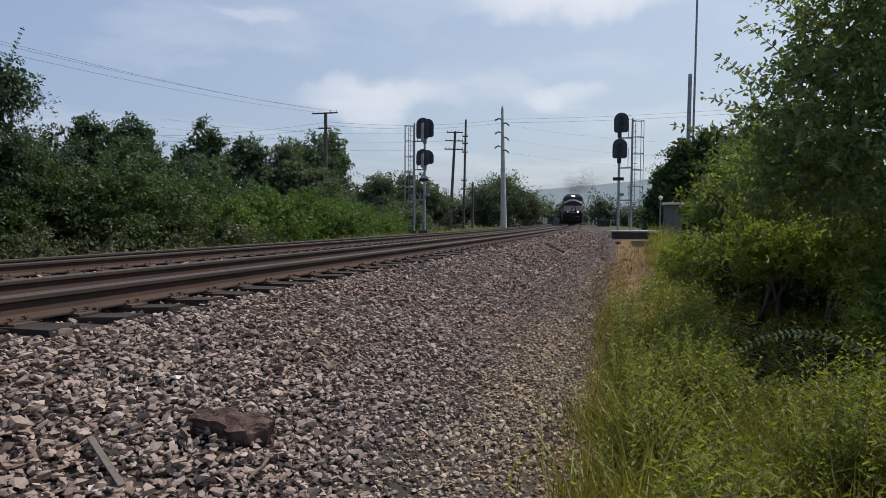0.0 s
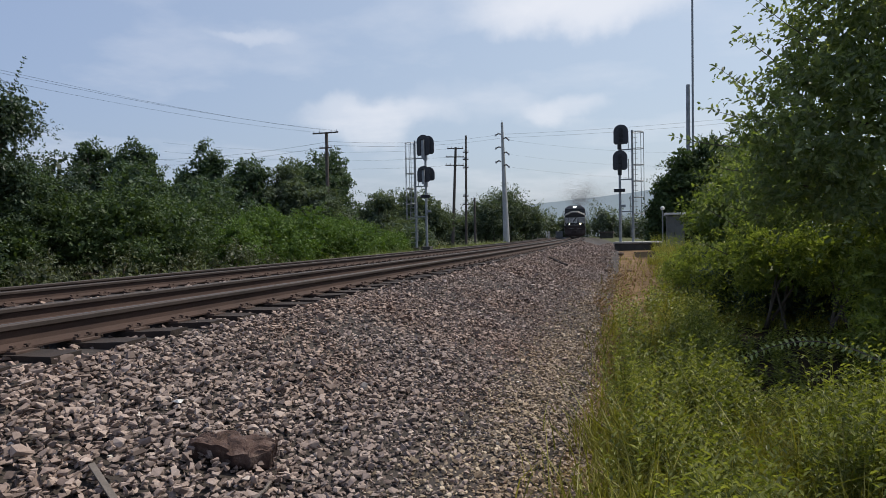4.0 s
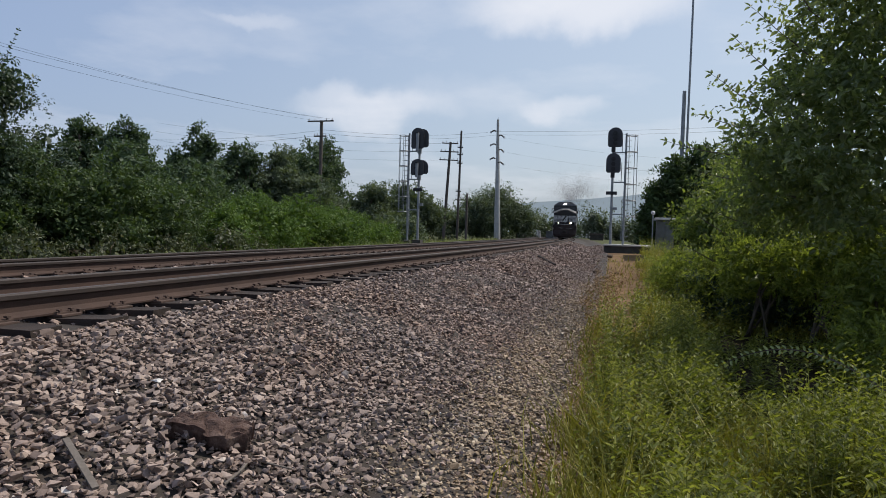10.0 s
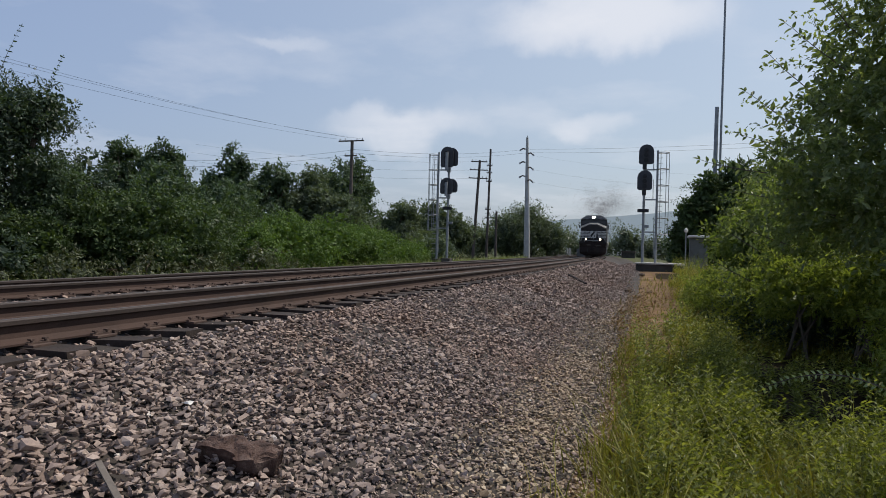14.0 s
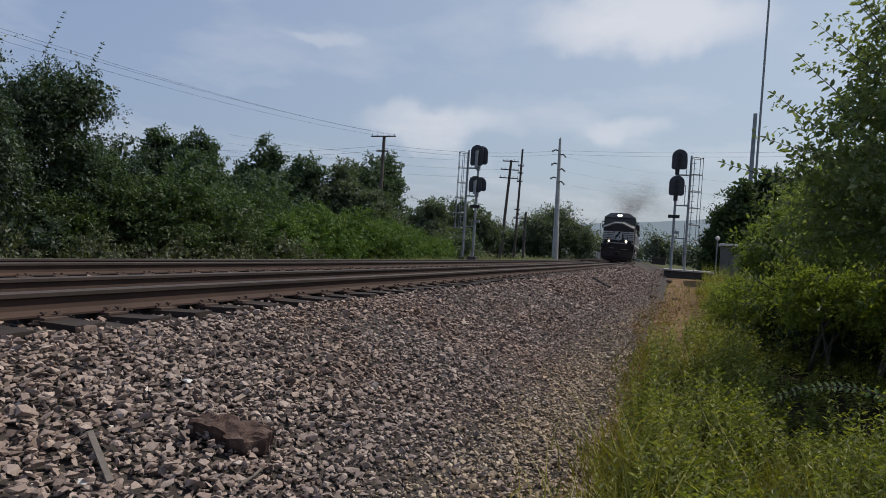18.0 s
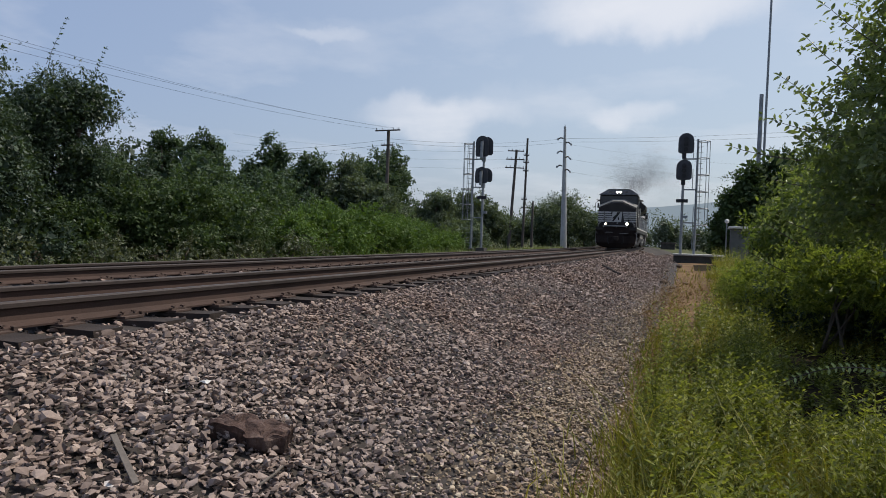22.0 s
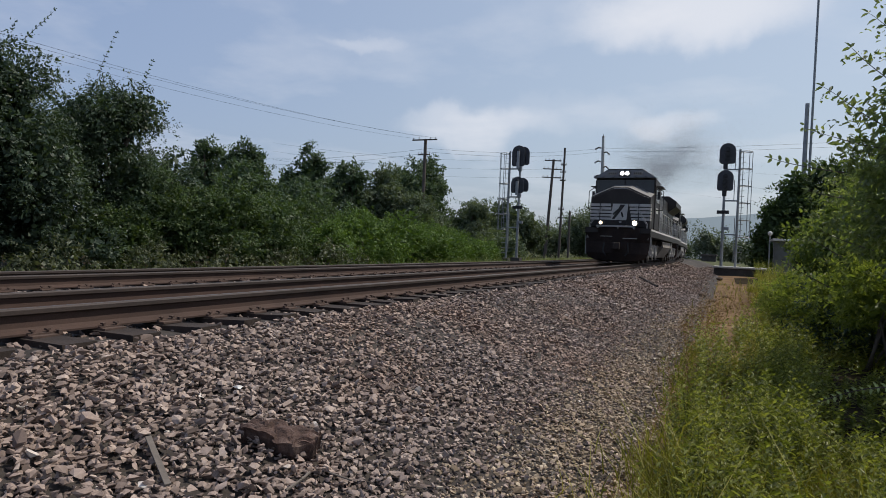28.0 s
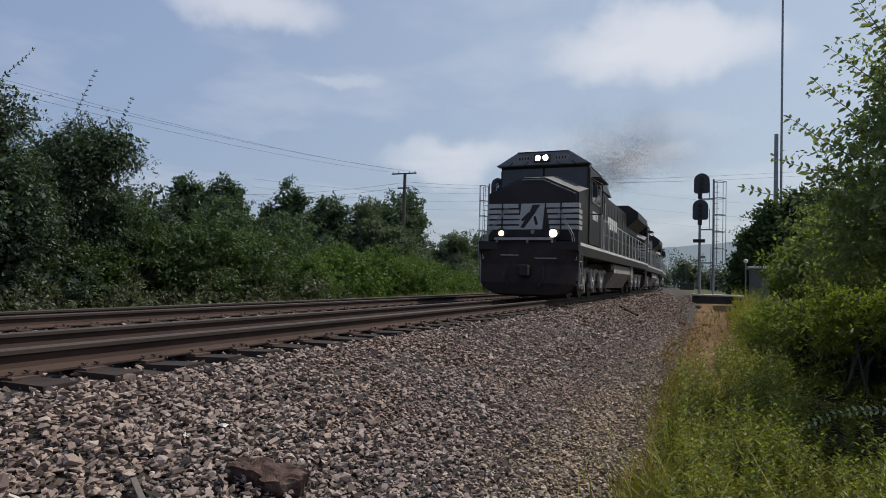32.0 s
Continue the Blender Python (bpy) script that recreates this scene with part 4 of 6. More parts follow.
def make_grass(seed, mat, label, zones):
    rng = np.random.default_rng(seed)
    V, Q, base = [], [], 0
    for x0, x1, y0, y1, n, h in zones:
        x, y = rng.uniform(x0, x1, n), rng.uniform(y0, y1, n)
        if x0 > -2:
            keep = (rng.random(n) < np.clip((x + 0.46 + 0.2 * np.clip((y - 4) / 8, 0, 1)) / 0.3, 0.03, 1) * np.clip(1.5 * lushness(x * 0.8 + 7, y * 0.8) - 0.05, 0.1, 1)) & (hollow(x, y) > 0.85) & (~bare(x, y) | (rng.random(n) < 0.06)) & ~((y > 31) & (x < 1.3))
            x, y = x[keep], y[keep]
        n = len(x)
        z = np.array([ground_z(a, b) for a, b in zip(x, y)]) - 0.02
        hh = h * rng.lognormal(0, 0.35, n)
        w = 0.0032 + 0.0004 * y
        a = rng.uniform(0, 6.283, n)
        side = np.stack([np.cos(a), np.sin(a), 0 * a], 1) * w[:, None]
        lean = np.stack([rng.normal(0, 0.25, n), rng.normal(0, 0.25, n), np.ones(n)], 1)
        p = np.stack([x - BEND * y * y / 2, y, z], 1)
        mid = p + lean * hh[:, None] * 0.55
        tip = p + lean * np.array([1.9, 1.9, 1.0]) * hh[:, None]
        V.append(np.stack([p - side, p + side, mid + side * 0.8, mid - side * 0.8, tip], 1).reshape(-1, 3))
        first = (np.arange(n) * 5)[:, None] + base
        Q.append(first + np.array([0, 1, 2])); Q.append(first + np.array([0, 2, 3])); Q.append(first + np.array([3, 2, 4]))
        base += n * 5
    g = np_mesh("grass", np.concatenate(V), np.concatenate(Q), M[mat])
    tagged(g, label, "grass", kind="stuff")


make_grass(31, "grass", "tall yellow-green grass beside the ballast", ((0.3, 5, -5, 1.5, 8000, 0.16), (-0.7, 3, 1.5, 5, 30000, 0.24), (-0.75, 4, 5, 12, 22000, 0.16), (-0.9, 4, 12, 40, 26000, 0.24)))
make_grass(32, "bank", "pale green grass on the bank below the hedge", ((-16.5, -12.6, 6, 70, 22000, 0.26), (-15.5, -12.6, 30, 75, 16000, 0.3)))

# ---- signals, poles and cabinet ----
M["darkconcrete"] = surface("dark_concrete", [(0.3, (0.03, 0.028, 0.024)), (0.7, (0.07, 0.064, 0.056))], 1.5, 0.9, 0, 30, 0.4)


def signal_mast(x, y, flip, deep, heads, label):
    """A two-headed signal: post, backing plates, and beside it a ladder with a safety cage."""
    t = thing("railway_signal", pose(x, y, -0.25), label, "railway signal", "signals")
    bm = bmesh.new(); tube(bm, (0, 0, 0.1), (0, 0, 6.4), 0.085, 0.07, 10); part("post", bm, M["alu"], t)
    bm = bmesh.new(); box(bm, -0.3, 0.3, -0.3, 0.3, -0.7, 0.12, 0.03); part("foundation", bm, M["darkconcrete"], t)
    for zc, hh, hx in heads:
        head = None
        for k in range(2 if deep else 1):
            bm = bmesh.new()
            r, dx = 0.43, hx + 0.24 * k
            low, top = zc - hh / 2 + (0.0 if k == 0 else 0.1), zc + hh / 2 - r - (0.05 if k else 0)
            out = [(-r, low + 0.1), (-r + 0.1, low), (r - 0.1, low), (r, low + 0.1)] + [(r * math.cos(a), top + r * math.sin(a)) for a in np.linspace(0, math.pi, 13)]
            prism(bm, [(p[0] + dx, p[1]) for p in out], "y", -0.12 + 0.2 * k, -0.08 + 0.2 * k)
            ob = part("backing_plate", bm, M["plategrey"], t)
            head = head or ob
        bm = bmesh.new(); box(bm, hx - 0.17, hx + 0.17, -0.08, 0.2, zc - hh * 0.35, zc + hh * 0.3, 0.03)
        part("lamp_housing", bm, M["blackmetal"], head)
        for k in range(3):
            z = zc + hh * 0.2 - k * 0.3
            bm = bmesh.new(); tube(bm, (hx, -0.12, z), (hx, -0.34, z - 0.02), 0.12, 0.13, 12)
            part("hood", bm, M["blackmetal"], head)
        bm = bmesh.new(); box(bm, -0.12, 0.12, -0.1, 0.1, zc - hh / 2 - 0.3, zc - hh / 2 + 0.05, 0.03); part("mounting_bracket", bm, M["alu"] if deep else M["blackmetal"], head)
        if deep:
            bm = bmesh.new(); tube(bm, (-0.06, -0.3, zc - hh / 2 - 0.15), (-0.06, -0.3, zc + hh * 0.2), 0.1, 0.1, 10); part("cable_housing", bm, M["alu"], head, "pale cable housing")
    bm = bmesh.new(); box(bm, -0.35, 0.3, -0.13, -0.1, 3.22, 3.42, 0.01); part("number_plate", bm, M["blackmetal"], t)
    bm = bmesh.new(); box(bm, -0.02, 0.32, -0.06, 0.06, 2.3, 2.46, 0.01); part("junction_box", bm, M["alu"], t)
    lx = flip * 0.74
    bm = bmesh.new(); tube(bm, (lx, 0.1, 0.0), (lx, 0.1, 6.95), 0.075, 0.06, 8); part("ladder_post", bm, M["alu"], t)
    bm = bmesh.new(); box(bm, lx - 0.2, lx + 0.2, -0.1, 0.3, -0.7, 0.05, 0.03); part("foundation", bm, M["darkconcrete"], t)
    for z in (2.0, 3.95, 5.75):
        bm = bmesh.new(); box(bm, min(0, lx), max(0, lx), 0.02, 0.1, z, z + 0.08); part("bracket", bm, M["alu"], t)
    for z0, z1, off in ((3.95, 5.2, 0.5), (5.75, 6.75, 0.5), (0.5, 3.0, 0.28)):
        bm = bmesh.new(); tube(bm, (lx - flip * off * 0.45, 0.05, z0), (lx - flip * off * 0.45, 0.05, z1), 0.022, 0.022, 5); part("guard_rail", bm, M["alu"], t)
    for k in range(20):
        z = 0.4 + k * 0.32
        bm = bmesh.new(); tube(bm, (lx + flip * 0.04, 0.1, z), (lx + flip * 0.3, -0.1, z), 0.014, 0.014, 4); part("rung", bm, M["alu"], t)
    cx = lx + flip * 0.34
    for k in range(6):
        zc = 1.9 + k * 0.98
        bm = bmesh.new()
        rings = [[bm.verts.new((cx + (0.32 + 0.024 * math.cos(w)) * math.cos(a), 0.1 + (0.32 + 0.024 * math.cos(w)) * math.sin(a), zc + 0.024 * math.sin(w))) for w in (0, 1.57, 3.14, 4.71)] for a in np.linspace(0, 2 * math.pi, 15)[:-1]]
        for ra, rb in zip(rings, rings[1:] + rings[:1]):
            for w in range(4):
                bm.faces.new((ra[w], ra[(w + 1) % 4], rb[(w + 1) % 4], rb[w]))
        part("cage_hoop", bm, M["alu"], t)
    for a in np.linspace(0, 2 * math.pi, 7)[:-1]:
        bm = bmesh.new(); tube(bm, (cx + 0.32 * math.cos(a), 0.1 + 0.32 * math.sin(a), 1.9), (cx + 0.32 * math.cos(a), 0.1 + 0.32 * math.sin(a), 6.8), 0.018, 0.018, 4)
        part("cage_bar", bm, M["alu"], t)
    return t


signal_mast(-1.12, 40.3, 1, False, ((6.7, 1.19, 0.09), (5.15, 1.19, 0.03)), "two-headed signal with black backing plates and caged ladder")
signal_mast(-13.07, 38.9, -1, True, ((6.6, 1.33, -0.11), (4.76, 1.04, -0.1)), "two-headed signal with deep black plates beyond the tracks")


def utility_pole(x, y, top, r, mat, arms, label, lean=0.0, z0=-1.1, flare=1.35):
    t = thing("utility_pole", pose(x, y, z0, 0, lean), label, "utility pole", "utility poles")
    h = top - z0
    bm = bmesh.new(); tube(bm, (0, 0, 0), (0, 0, h), r * flare, r, 12); part("pole", bm, M[mat], t)
    for dz, half in arms:
        bm = bmesh.new(); box(bm, -half, half, -r - 0.12, -r, h - dz - 0.07, h - dz + 0.07, 0.01)
        arm = part("crossarm", bm, M["darkpole"], t)
        for s in (-0.9, -0.45, 0.45, 0.9):
            bm = bmesh.new(); tube(bm, (s * half, -r - 0.06, h - dz + 0.07), (s * half, -r - 0.06, h - dz + 0.3), 0.05, 0.03, 6); part("insulator", bm, M["insulator"], arm)
    return t


utility_pole(-32.96, 63.9, 12.2, 0.17, "darkpole", [(0.1, 1.55), (1.75, 0.75)], "dark wooden utility pole with one crossarm")
utility_pole(-24.93, 85.3, 12.75, 0.17, "darkpole", [(0.2, 1.15), (1.35, 1.3), (2.5, 1.35)], "dark wooden utility pole with three crossarms", 2.9)
utility_pole(-23.7, 88.0, 14.7, 0.14, "darkpole", [(2.4, 0.4), (3.4, 0.4), (4.6, 0.4), (8.6, 0.4), (9.8, 0.4)], "tall slim utility pole with short pegs", 0.9)
utility_pole(-18.45, 91.0, 16.7, 0.17, "palepole", [], "pale tapered steel utility pole with insulator arms", -1.3, flare=2.9)
utility_pole(-78.6, 74.7, 15.2, 0.22, "darkpole", [(0.2, 1.0)], "dark distant utility pole with a crossarm")
utility_pole(3.68, 54.0, 12.05, 0.14, "galv", [], "grey steel pole beside the radio mast", 0.3)
utility_pole(4.03, 54.0, 27.0, 0.07, "galv", [], "tall thin radio mast", 0.3)

# far hills
def hills():
    rng = np.random.default_rng(3)
    az = np.linspace(-1.4, 0.6, 140)   # bearing
    verts, faces = [], []
    D = 2600.0
    for i, a in enumerate(az):
        ridge = np.interp(a, [-1.4, -0.75, -0.45, -0.285, -0.25, -0.152, -0.11, -0.042, 0.015, 0.1, 0.25, 0.6], [0.006, 0.012, 0.026, 0.0265, 0.03, 0.0445, 0.048, 0.054, 0.060, 0.064, 0.05, 0.03])
        h = D * (float(ridge) + 0.0035 + 0.0009 * noise.noise(Vector((a * 40, 0, 0))))
        verts += [(D * math.sin(a), D * math.cos(a), -5), (D * 1.02 * math.sin(a), D * 1.02 * math.cos(a), h), (D * 1.3 * math.sin(a), D * 1.3 * math.cos(a), -5)]
    for i in range(len(az) - 1):
        for k in (0, 1):
            faces.append((3 * i + k, 3 * (i + 1) + k, 3 * (i + 1) + k + 1, 3 * i + k + 1))
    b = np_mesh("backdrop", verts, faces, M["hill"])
    tagged(b, "long blue-green wooded ridge, haze put into its glowing colour", "hills", kind="structure")


# Black base that glows: the haze over the ridge is put into this colour.
M["hill"] = glow_mat("haze_glow_ridge", (0.24, 0.295, 0.345), 1.0)
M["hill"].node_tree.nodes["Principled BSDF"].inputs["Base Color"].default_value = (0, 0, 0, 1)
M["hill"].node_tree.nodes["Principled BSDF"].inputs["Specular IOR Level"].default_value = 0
hills()

# ---- train ----
M["lamp"] = glow_mat("lit_headlamp", (1.0, 0.95, 0.86), 14.0)
M["lampwarm"] = glow_mat("lit_ditch_lamp", (1.0, 0.82, 0.56), 4.0)
M["skytop"] = surface("skylit_dark_paint", [(0.3, (0.1, 0.1, 0.1)), (0.7, (0.17, 0.168, 0.165))], 2.0, 0.6, 0.0, 25, 0.05)
# Lighter than the cab: the brow's sky reflection is put into its paint.
M["brow"] = surface("skylit_brow_paint", [(0.3, (0.085, 0.083, 0.084)), (0.7, (0.13, 0.127, 0.127))], 2.0, 0.45, 0.0, 20, 0.03)
M["panelwhite"] = surface("dulled_white_paint", [(0.3, (0.35, 0.335, 0.315)), (0.7, (0.48, 0.46, 0.435))], 2.0, 0.6, 0.0, 25, 0.03)
M["glass"] = surface("dark_cab_glass", [(0.3, (0.01, 0.011, 0.013)), (0.7, (0.02, 0.022, 0.025))], 2.0, 0.08, 0.0, 10, 0.0, 0.2)
M["tank"] = surface("dusty_grey_tank", [(0.3, (0.16, 0.145, 0.13)), (0.7, (0.28, 0.255, 0.23))], 1.5, 0.8, 0.0, 25, 0.1)
M["rod"] = surface("worn_grey_metal", [(0.3, (0.22, 0.21, 0.2)), (0.7, (0.38, 0.365, 0.35))], 3.0, 0.55, 0.3, 30, 0.1)
M["wheel"] = surface("steel_wheel", [(0.3, (0.05, 0.04, 0.034)), (0.7, (0.11, 0.09, 0.08))], 4.0, 0.6, 0.4, 30, 0.1)
M["hose"] = surface("rubber_hose", [(0.3, (0.012, 0.012, 0.012)), (0.7, (0.03, 0.03, 0.03))], 4.0, 0.8)

WHEEL_R = 0.53
AXLES = [(2.35, 4.2, 6.05), (16.0, 17.85, 19.7)]


def along(s):
    """Place and heading on the near track at distance s along it."""
    u = (RAILS[0][0] + RAILS[1][0]) / 2
    return u + bend(s), s, (RAILS[0][1] + RAILS[1][1]) / 2, math.degrees(math.atan(BEND * s))


def bars(bm, x, y0, z, widths, h, thick=0.006, axis="x"):
    """A row of plain bars standing for lettering."""
    p = y0
    for w in widths:
        if axis == "x":
            box(bm, x - thick, x + thick, p, p + w, z, z + h)
        else:
            box(bm, p, p + w, x - thick, x + thick, z, z + h)
        p += w + 0.1


def locomotive(label):
    """A wide-nosed six-axle diesel: its front is at y = 0 and it runs towards -y."""
    t = thing("locomotive", pose(*along(100)[:3]), label, "locomotive", "train")
    P = lambda name, bm, mat, parent=t, label="", smooth=False: part(name, bm, M[mat], parent, label, smooth)
    # frame and pilot
    bm = bmesh.new()
    prism(bm, [(0.35, 1.36), (0.12, 1.5), (0.12, 1.74), (22.1, 1.74), (22.1, 1.36)], "x", -1.54, 1.54)
    frame_ob = P("underframe", bm, "loco")
    bm = bmesh.new()
    rows = [(0.0, 0.1, 1.26), (-0.12, 0.16, 1.36), (-0.16, 0.5, 1.47), (0.0, 1.05, 1.52), (0.1, 1.74, 1.52)]
    ring = []
    for fy, z, hw in rows:
        ring.append([bm.verts.new((x * hw, fy + (0.34 * abs(x) ** 2.2 if z < 1.2 else 0.08 * abs(x) ** 4), z + (0.14 * abs(x) ** 5 if z < 0.3 else 0))) for x in np.linspace(-1, 1, 15)])
    for a, b in zip(ring, ring[1:]):
        for i in range(14):
            bm.faces.new((a[i], a[i + 1], b[i + 1], b[i]))
    bmesh.ops.solidify(bm, geom=bm.faces[:], thickness=0.05)
    plow = P("pilot_plow", bm, "pilot")
    bm = bmesh.new()
    box(bm, -0.17, 0.17, -0.42, 0.4, 0.72, 1.0, 0.04); box(bm, -0.05, 0.24, -0.62, -0.36, 0.7, 1.02, 0.05)
    P("coupler", bm, "locodirt")
    for sx in (-1, 1):
        bm = bmesh.new(); tube(bm, (0.55 * sx, -0.12, 1.0), (0.6 * sx, -0.22, 0.6), 0.03, 0.03, 6); tube(bm, (0.6 * sx, -0.22, 0.6), (0.45 * sx, -0.25, 0.4), 0.03, 0.03, 6)
        P("brake_hose", bm, "hose")
    bm = bmesh.new(); box(bm, -1.0, 0.78, -0.005, 0.1, 1.77, 1.85, 0.01)
    for sx in (-0.95, 0.0, 0.75):
        box(bm, sx, sx + 0.05, 0.0, 0.14, 1.7, 1.8)
    P("uncoupling_bar", bm, "rod", t, "pale metal bar across the front")
    bm = bmesh.new(); box(bm, 0.3, 0.95, -0.12, -0.08, 1.22, 1.25); P("lift_lever", bm, "rod")
    bm = bmesh.new(); box(bm, -0.75, -0.2, -0.12, -0.08, 1.3, 1.33); P("lift_lever", bm, "rod")
    # corner steps and front grab irons
    for sx in (-1, 1):
        bm = bmesh.new()
        for k, z in enumerate((0.45, 0.8, 1.15)):
            box(bm, sx * 1.22, sx * 1.54, 0.35, 0.8, z, z + 0.04)
        box(bm, sx * 1.2, sx * 1.24, 0.35, 0.8, 0.4, 1.4); box(bm, sx * 1.50, sx * 1.55, 0.34, 0.38, 0.4, 1.4); box(bm, sx * 1.50, sx * 1.55, 0.78, 0.82, 0.4, 1.4)
        P("steps", bm, "rod")
        bm = bmesh.new()
        for off in (0.0, 0.1):
            pts = [(sx * (0.7 + off), 0.55, 2.86 - off * 0.3), (sx * (1.3 + off * 0.6), 0.3, 1.95), (sx * (1.42 + off * 0.5), 0.26, 1.2)]
            for a, b in zip(pts, pts[1:]):
                tube(bm, a, b, 0.014, 0.014, 6)
        P("grab_iron", bm, "rod")
    # nose: wide, gabled top with sloping shoulders
    bm = bmesh.new()
    f = [(-1.42, 1.74), (1.42, 1.74), (1.42, 3.26), (0.36, 3.74), (-0.36, 3.74), (-1.42, 3.26)]
    bk = [(-1.46, 1.74), (1.46, 1.74), (1.46, 3.56), (0.5, 4.0), (-0.5, 4.0), (-1.46, 3.56)]
    va = [bm.verts.new((x, 0.62, z)) for x, z in f]
    vb = [bm.verts.new((x, 2.05, z)) for x, z in bk]
    bm.faces.new(va); bm.faces.new(vb[::-1])
    for i in range(6):
        bm.faces.new((va[i], vb[i], vb[(i + 1) % 6], va[(i + 1) % 6]))
    bmesh.ops.bevel(bm, geom=[e for e in bm.edges if abs(e.verts[0].co.y - e.verts[1].co.y) < 0.1 and e.verts[0].co.y < 1], offset=0.07, segments=3, affect="EDGES")
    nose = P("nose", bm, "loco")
    nose.data.materials.append(M["skytop"])
    # upward faces get lighter paint: light from the sky put into colour
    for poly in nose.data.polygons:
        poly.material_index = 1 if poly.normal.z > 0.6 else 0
    for k in range(5):
        z = 2.14 + k * 0.168
        h = 0.112 if k < 4 else 0.13
        for sx in (-1, 1):
            bm = bmesh.new()
            inner = 0.44 + (0.03 * (4 - k)) * sx
            box(bm, sx * inner, sx * 1.41, 0.607, 0.63, z, z + h)
            box(bm, sx * 1.39, sx * 1.445, 0.66, 1.15 if k < 4 else 0.9, z, z + h)
            P("stripe", bm, "panelwhite", nose, "white painted nose stripe")
    bm = bmesh.new(); prism(bm, [(-0.42, 2.14), (0.33, 2.14), (0.4, 2.94), (-0.34, 2.94)], "y", 0.604, 0.62)
    emblem = P("emblem_panel", bm, "panelwhite", nose, "pale panel with a dark plain emblem shape")
    bm = bmesh.new()
    prism(bm, [(-0.36, 2.2), (-0.24, 2.18), (0.08, 2.62), (0.26, 2.9), (0.02, 2.9), (-0.1, 2.62)], "y", 0.596, 0.607)
    prism(bm, [(-0.34, 2.44), (-0.28, 2.38), (-0.06, 2.6), (-0.1, 2.68)], "y", 0.594, 0.609)
    prism(bm, [(0.05, 2.52), (0.12, 2.56), (0.2, 2.3), (0.12, 2.26)], "y", 0.595, 0.606)
    P("emblem", bm, "loco", emblem)
    for x in (-0.95, 0.9):
        bm = bmesh.new(); box(bm, x - 0.02, x + 0.02, 0.575, 0.61, 2.1, 2.95, 0.005); P("grab_rail", bm, "blackmetal", nose)
    bm = bmesh.new(); box(bm, -0.34, 0.34, 0.585, 0.625, 1.8, 2.1, 0.01); P("nose_door", bm, "loco", nose)
    for sx, lr in ((-1, 0.07), (1, 0.1)):
        bm = bmesh.new(); tube(bm, (sx * 0.8, 0.3, 1.98), (sx * 0.8, 0.06, 1.98), 0.155, 0.155, 16)
        box(bm, sx * 0.8 - 0.05, sx * 0.8 + 0.05, 0.1, 0.2, 1.72, 1.88)
        ditch = P("ditch_light", bm, "blackmetal")
        bm = bmesh.new(); tube(bm, (sx * 0.8, 0.065, 1.98), (sx * 0.8, 0.052, 1.98), lr * 1.2, lr * 1.2, 16); P("lens", bm, "lampwarm", ditch, "lit lamp")
    bm = bmesh.new(); tube(bm, (0.05, 0.62, 2.05), (0.05, 0.52, 2.05), 0.06, 0.06, 10); P("plug_socket", bm, "rod")
    # cab
    bm = bmesh.new()
    prof = [(-1.5, 1.74), (1.5, 1.74), (1.5, 4.26), (1.47, 4.36), (0.9, 4.76), (-0.9, 4.76), (-1.47, 4.36), (-1.5, 4.26)]
    prism(bm, prof, "y", 2.05, 4.75)
    bmesh.ops.bevel(bm, geom=[e for e in bm.edges if e.calc_length() > 2.5 and abs(e.verts[0].co.x) > 0.5], offset=0.05, segments=2, affect="EDGES")
    cab = P("cab", bm, "loco")
    bm = bmesh.new()
    low = [bm.verts.new(p) for p in ((-1.56, 1.7, 4.33), (1.56, 1.7, 4.33), (1.56, 2.1, 4.33), (-1.56, 2.1, 4.33))]
    top = [bm.verts.new(p) for p in ((-0.86, 1.84, 4.78), (0.86, 1.84, 4.78), (0.92, 2.1, 4.8), (-0.92, 2.1, 4.8))]
    bm.faces.new(low[::-1]); bm.faces.new(top)
    for i in range(4):
        bm.faces.new((low[i], low[(i + 1) % 4], top[(i + 1) % 4], top[i]))
    bmesh.ops.bevel(bm, geom=bm.edges[:], offset=0.02, segments=2, affect="EDGES")
    P("cab_brow", bm, "brow", cab, "grey-black brow above the windscreen, sky light put into its paint")
    bm = bmesh.new(); box(bm, -0.86, 0.86, 1.82, 2.2, 4.765, 4.8, 0.01); P("roof_lip", bm, "loco", cab)
    for sx in (-1, 1):
        bm = bmesh.new(); tube(bm, (sx * 1.1, 1.7, 4.33), (sx * 0.98, 1.74, 4.44), 0.02, 0.02, 5); tube(bm, (sx * 0.6, 1.7, 4.33), (sx * 0.48, 1.74, 4.44), 0.02, 0.02, 5); P("brow_brace", bm, "blackmetal", cab)
    for sx in (-1, 1):
        bm = bmesh.new(); prism(bm, [(sx * 0.03, 3.6), (sx * 1.42, 3.55), (sx * 1.42, 4.26), (sx * 0.03, 4.26)], "y", 2.0, 2.06); P("windscreen", bm, "glass", cab, "dark windscreen pane")
        bm = bmesh.new(); box(bm, sx * 0.42, sx * 0.85, 1.745, 1.79, 4.48, 4.64, 0.005); nb = P("number_board", bm, "tank", cab, "greyish number board")
        bm = bmesh.new()
        for k in range(4):
            x = sx * (0.47 + k * 0.095)
            box(bm, x - 0.025, x + 0.025, 1.738, 1.747, 4.51, 4.61)
        P("number_bars", bm, "blackmetal", nb)
